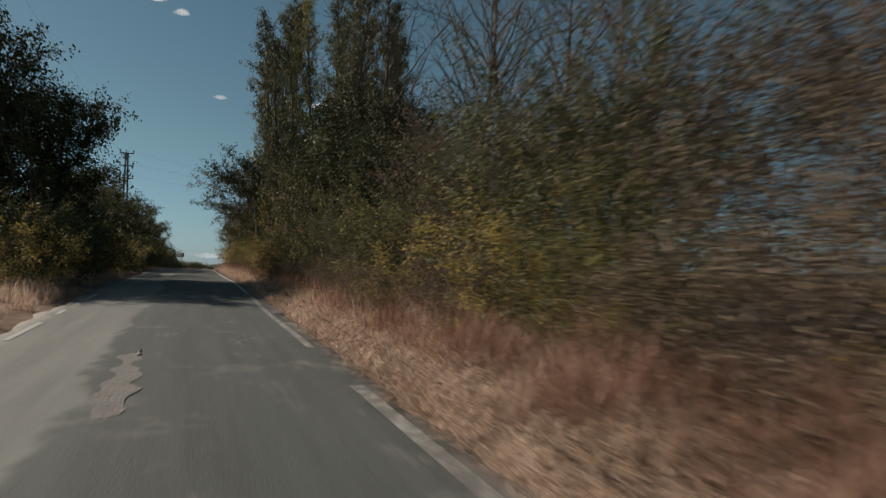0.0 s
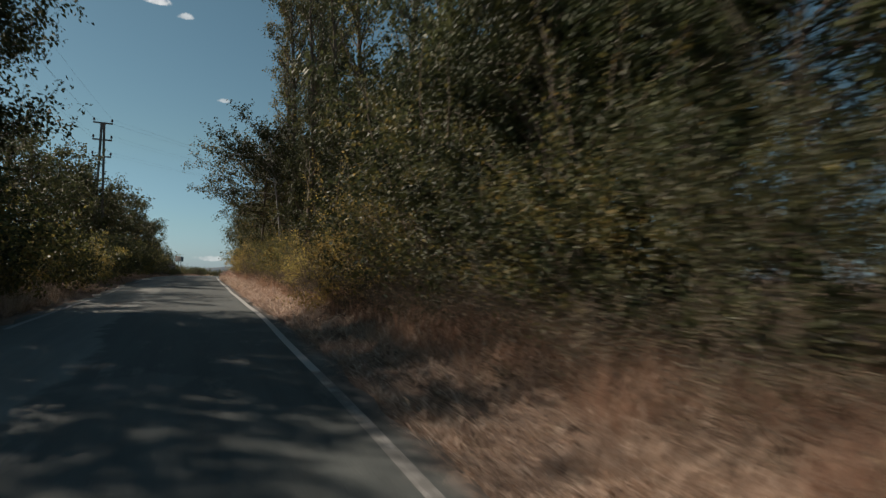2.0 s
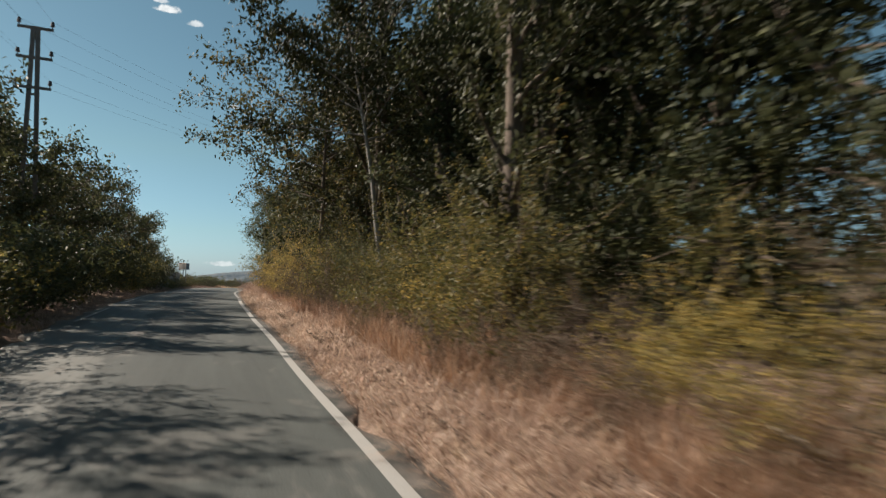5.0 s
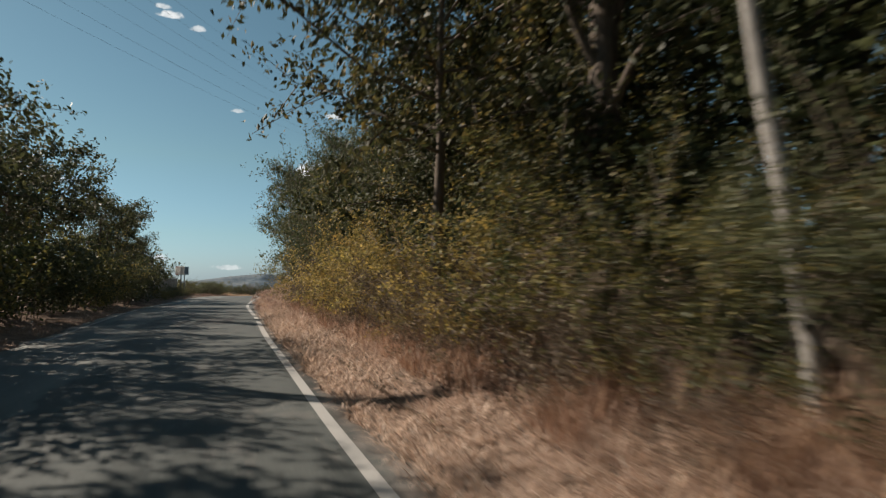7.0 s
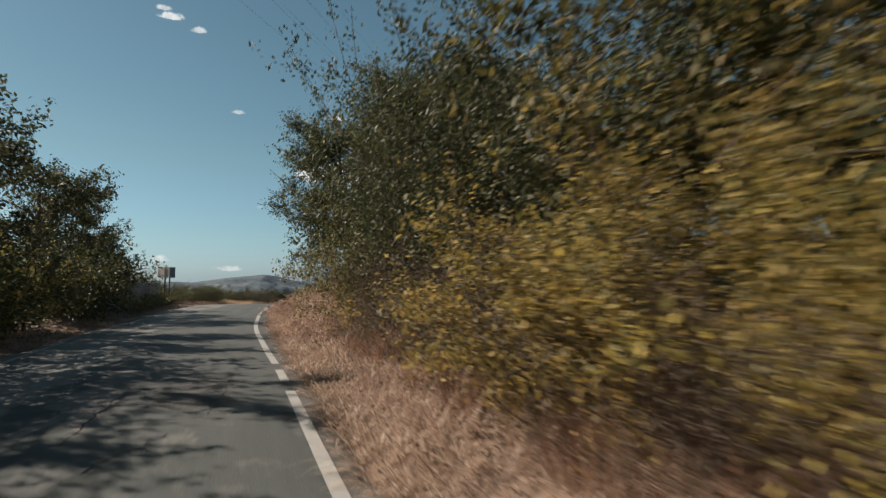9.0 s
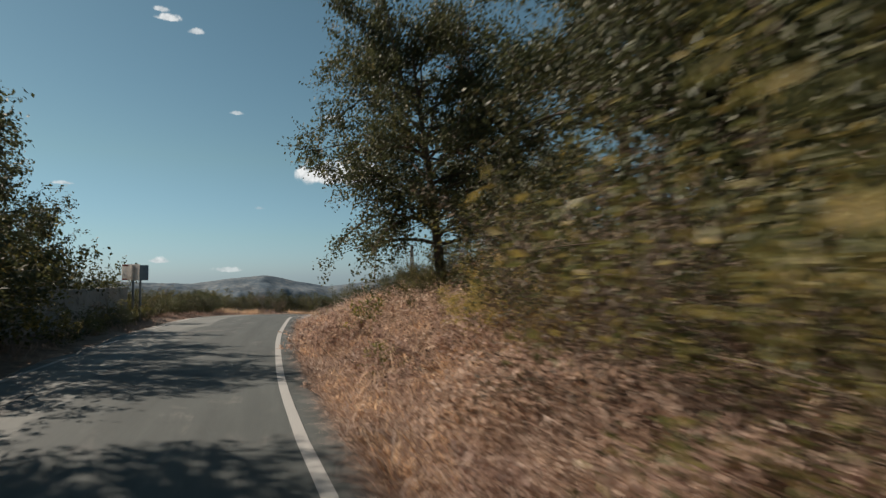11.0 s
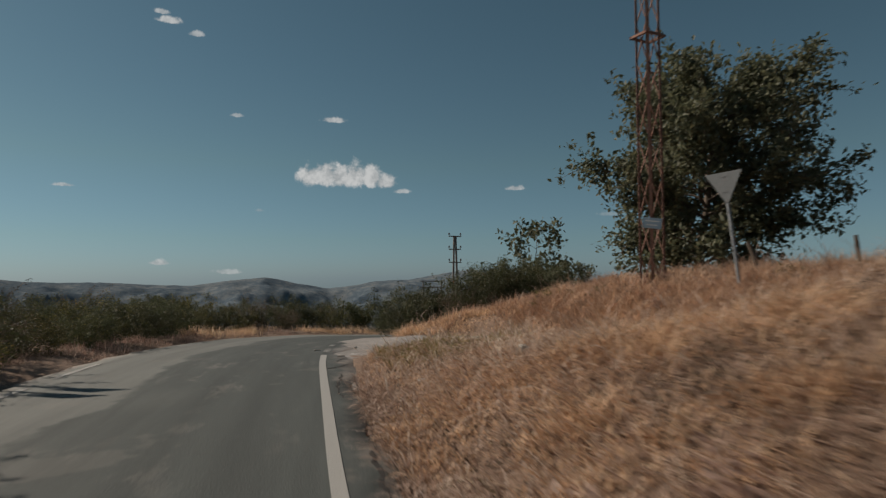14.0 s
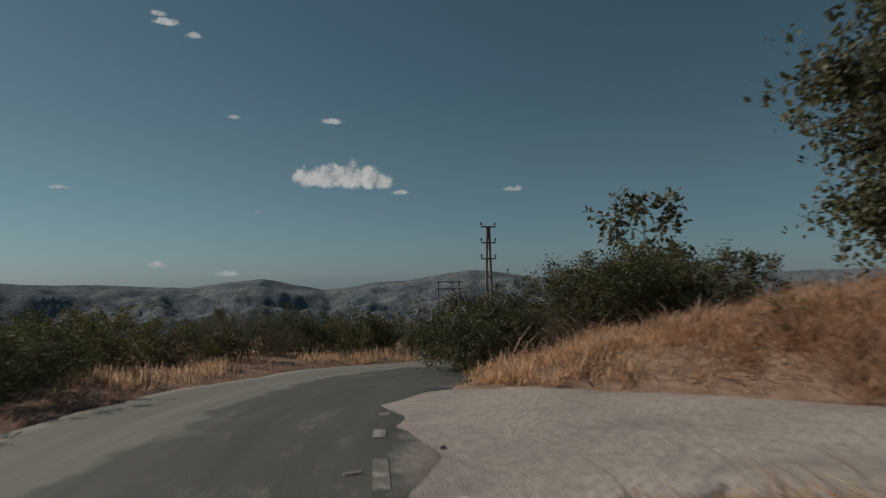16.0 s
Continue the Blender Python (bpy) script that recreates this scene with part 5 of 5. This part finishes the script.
def make_small():
    rng = np.random.default_rng(3)
    for x, y, sz, m, lab in ((4.93, 94.6, 0.11, LITTER, "crumpled white plastic bag in the grass by the side road"), (5.14, 89.4, 0.15, LITTER, "crumpled dirty white plastic bag on dry grass"), (4.36, 90.6, 0.12, STONE, "pale flat stone in dry grass"), (4.17, 92.2, 0.09, LITTER, "scrap of white plastic in dry grass"), (4.36, 97.8, 0.10, LITTER, "scrap of white plastic on the gravel")):
        lump("litter" if m is LITTER else "stone", x, y, sz, m, int(sz * 100), lab, "litter" if m is LITTER else "stone", 0.22)
    lump("stone", 5.17, 91.0, 0.16, STONE, 5, "rough brown stone half hidden in dry grass", "stone", 0.7)
    lump("bottle", 4.37, 95.67, 0.07, BOTTLE, 9, "crushed green plastic bottle in the grass", "litter", 0.5)
    for k in range(46):
        x, y = rnd(rng, 4.4, 8.5), rnd(rng, 98.3, 103.0)
        lump("stone", x, y, rnd(rng, 0.02, 0.05), STONE, k, "small pale stone on the gravel", "stone", 0.6, 0.0, "stones on the gravel")
    for x, y in ((3.66, 98.75), (3.95, 97.2)):
        bm = bmesh.new()
        box(bm, 0, 0, 0.012, 0.17, 0.035, 0.02)
        soften(bm, 0.01, 2)
        me = bpy.data.meshes.new("wood_scrap")
        bm.to_mesh(me)
        bm.free()
        me.materials.append(STONE)
        ob = new("wood_scrap", me)
        s, d = road_coords(x, y)
        ob.matrix_world = pose(x, y, float(road_z(s)[0] + 0.03 + crown_of(d)[0]), 0, 0, 5)
        tagged(ob, "pale broken piece of wood on the asphalt", "litter")


make_small()


def patch(seed, s0, s1, d0, d1, mat):
    """A thin repair or worn-through spot with ragged edges."""
    rng = np.random.default_rng(seed)
    n = max(8, int((s1 - s0) * 7))
    s = np.linspace(s0, s1, n)
    t = np.linspace(0, 1, n)
    w = np.minimum(1, np.minimum(t, 1 - t) * 6 + 0.15)
    mid, half = (d0 + d1) / 2, (d1 - d0) / 2
    jag = np.convolve(rng.normal(0, 1, n), np.hanning(5), mode="same") * 0.05
    jig = np.convolve(rng.normal(0, 1, n), np.hanning(5), mode="same") * 0.05
    offs = np.stack([mid - half * w + jag, mid - half * w * 0.4, mid + half * w * 0.4, mid + half * w + jig], 1)
    px, py = np.interp(s, LINE_S, LINE[:, 0]), np.interp(s, LINE_S, LINE[:, 1])
    rx, ry = np.interp(s, LINE_S, RIGHT[:, 0]), np.interp(s, LINE_S, RIGHT[:, 1])
    z = road_z(s)[:, None] + crown_of(offs)
    ribbon("road_patch", np.stack([px, py], 1), np.stack([rx, ry], 1), z, offs, mat, None, 0.0345, ROAD)


def patch_material(name, lo, hi):
    m, n = material(name)
    pos = n.add("ShaderNodeTexCoord").outputs["Object"]
    a, g = n.noise(pos, 3.0, 6.0, 0.7), n.noise(pos, 45.0, 4.0, 0.8)
    st = n.add("ShaderNodeTexVoronoi", {"Vector": pos, "Scale": 30.0}).outputs[0]
    col = n.ramp(n.math("ADD", n.math("MULTIPLY", a, 0.45), n.math("ADD", n.math("MULTIPLY", g, 0.35), n.math("MULTIPLY", st, 0.25))), [(0.32, lo), (0.66, hi)])
    finish(n, principled(n, col, 0.88, normal=bump(n, n.math("ADD", g, st), 0.7, 0.015), spec=0.25))
    return m


WORN = patch_material("worn_gritty_asphalt", (0.10, 0.098, 0.092), (0.21, 0.20, 0.186))
DARKER = patch_material("dark_repair_asphalt", (0.055, 0.056, 0.055), (0.085, 0.085, 0.082))
for k, (a, b, c, d, m) in enumerate(((5.5, 9.6, -0.35, -0.05, WORN), (31.2, 36.5, -1.4, -1.15, WORN), (63.5, 66.5, -0.3, 0.3, WORN), (64.5, 67.2, 0.7, 1.7, DARKER), (72.5, 79.0, -1.5, -1.15, WORN), (46, 50, -0.55, -0.3, WORN))):
    patch(300 + k, a, b, c, d, m)


def crack(seed, s0, s1, d0, d1, width):
    rng = np.random.default_rng(seed)
    n = max(6, int(abs(s1 - s0) * 9 + abs(d1 - d0) * 9))
    s = np.linspace(s0, s1, n) + rng.normal(0, 0.03, n)
    d = np.linspace(d0, d1, n) + np.cumsum(rng.normal(0, 0.03, n)) * 0.7
    w = width * rng.uniform(0.25, 1.0, n) * np.sin(np.linspace(0.25, math.pi - 0.15, n))
    px, py = np.interp(s, LINE_S, LINE[:, 0]), np.interp(s, LINE_S, LINE[:, 1])
    rx, ry = np.interp(s, LINE_S, RIGHT[:, 0]), np.interp(s, LINE_S, RIGHT[:, 1])
    p = np.stack([px + rx * d, py + ry * d], 1)
    t = np.gradient(p, axis=0)
    t /= np.maximum(np.linalg.norm(t, axis=1), 1e-6)[:, None]
    r = np.stack([t[:, 1], -t[:, 0]], 1)
    ob = ribbon("crack", p, r, road_z(s) + crown_of(d), np.stack([-w, w], 1), CRACK, None, 0.036, ROAD)


for k, (a, b, c, d, w) in enumerate(((80.2, 81.8, 2.62, 2.66, 0.03), (82.0, 84.6, 2.60, 2.72, 0.035), (84.6, 86.4, 2.42, 2.66, 0.03), (86.6, 88.9, 2.35, 2.68, 0.035), (88.0, 91.5, 2.62, 2.66, 0.03), (92.6, 95.0, 2.4, 2.62, 0.03), (95.4, 96.2, 2.1, 2.6, 0.03),
                                     (96.5, 97.6, 2.4, 2.75, 0.03), (66.0, 66.3, -0.6, 2.4, 0.03), (64.8, 65.3, -0.9, 1.9, 0.022), (66.6, 69.0, -0.4, 0.1, 0.02), (63.2, 66.2, 0.2, 0.7, 0.018), (65.2, 66.8, 0.9, 2.2, 0.02), (64.2, 67.6, 1.4, 1.7, 0.016), (66.3, 66.6, -1.6, 0.6, 0.02), (67.6, 68.0, -0.8, 2.3, 0.018), (62.0, 63.6, 0.4, 1.2, 0.014))):
    crack(200 + k, a, b, c, d, w)


def make_mountains():
    """Scrub-covered ridge across the valley."""
    az = np.radians(np.linspace(-75, 75, 520))
    r = np.concatenate([np.linspace(1900, 3100, 46), [3300, 3700, 4200]])
    crest_a = [-75, -40, -26, -15.9, -12.7, -9.1, -5.8, -2.2, 0.6, 4.0, 6.5, 9.6, 11.6, 13.8, 17.0, 19.1, 22.9, 26, 30, 36, 45, 75]
    crest_e = [0.6, 0.4, 0.3, 0.05, -0.19, -0.22, -0.49, -0.57, -0.19, 0.15, -0.39, -0.99, -0.74, -0.33, -0.18, 0.24, 0.80, 0.5, -0.2, -0.4, 0.2, 0.8]
    el = np.interp(np.degrees(az), crest_a, crest_e)
    top = 3000 * np.tan(np.radians(el)) + 2
    V = []
    for j, rr in enumerate(r):
        up = min(1.0, (rr - 1900) / 1150)
        for i, a in enumerate(az):
            p = Vector((rr * math.sin(a), rr * math.cos(a) + 50, 0))
            rid = 1 - abs(noise.fractal(p * 0.0024, 1.0, 2.0, 6)) * 1.2
            fine = noise.fractal(p * 0.010 + Vector((5, 2, 0)), 0.9, 2.1, 5)
            body = -215 + (top[i] + 215) * (up ** 1.15)
            w = math.sin(math.pi * min(1, max(0, up)))
            z = body + (rid - 0.75) * 95 * w + fine * (13 * w + 4)
            if rr > 3100:
                z = body - (rr - 3100) * 0.2
            V.append((p.x, p.y, z))
    k = len(az)
    i = (np.arange(len(r) - 1)[:, None] * k + np.arange(k - 1)[None]).ravel()
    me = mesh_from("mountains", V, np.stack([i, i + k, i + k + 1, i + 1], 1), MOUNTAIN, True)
    tagged(new("mountains", me), "scrub-covered mountain ridge across the valley, haze painted in grey-blue", "mountain", kind="structure")


make_mountains()
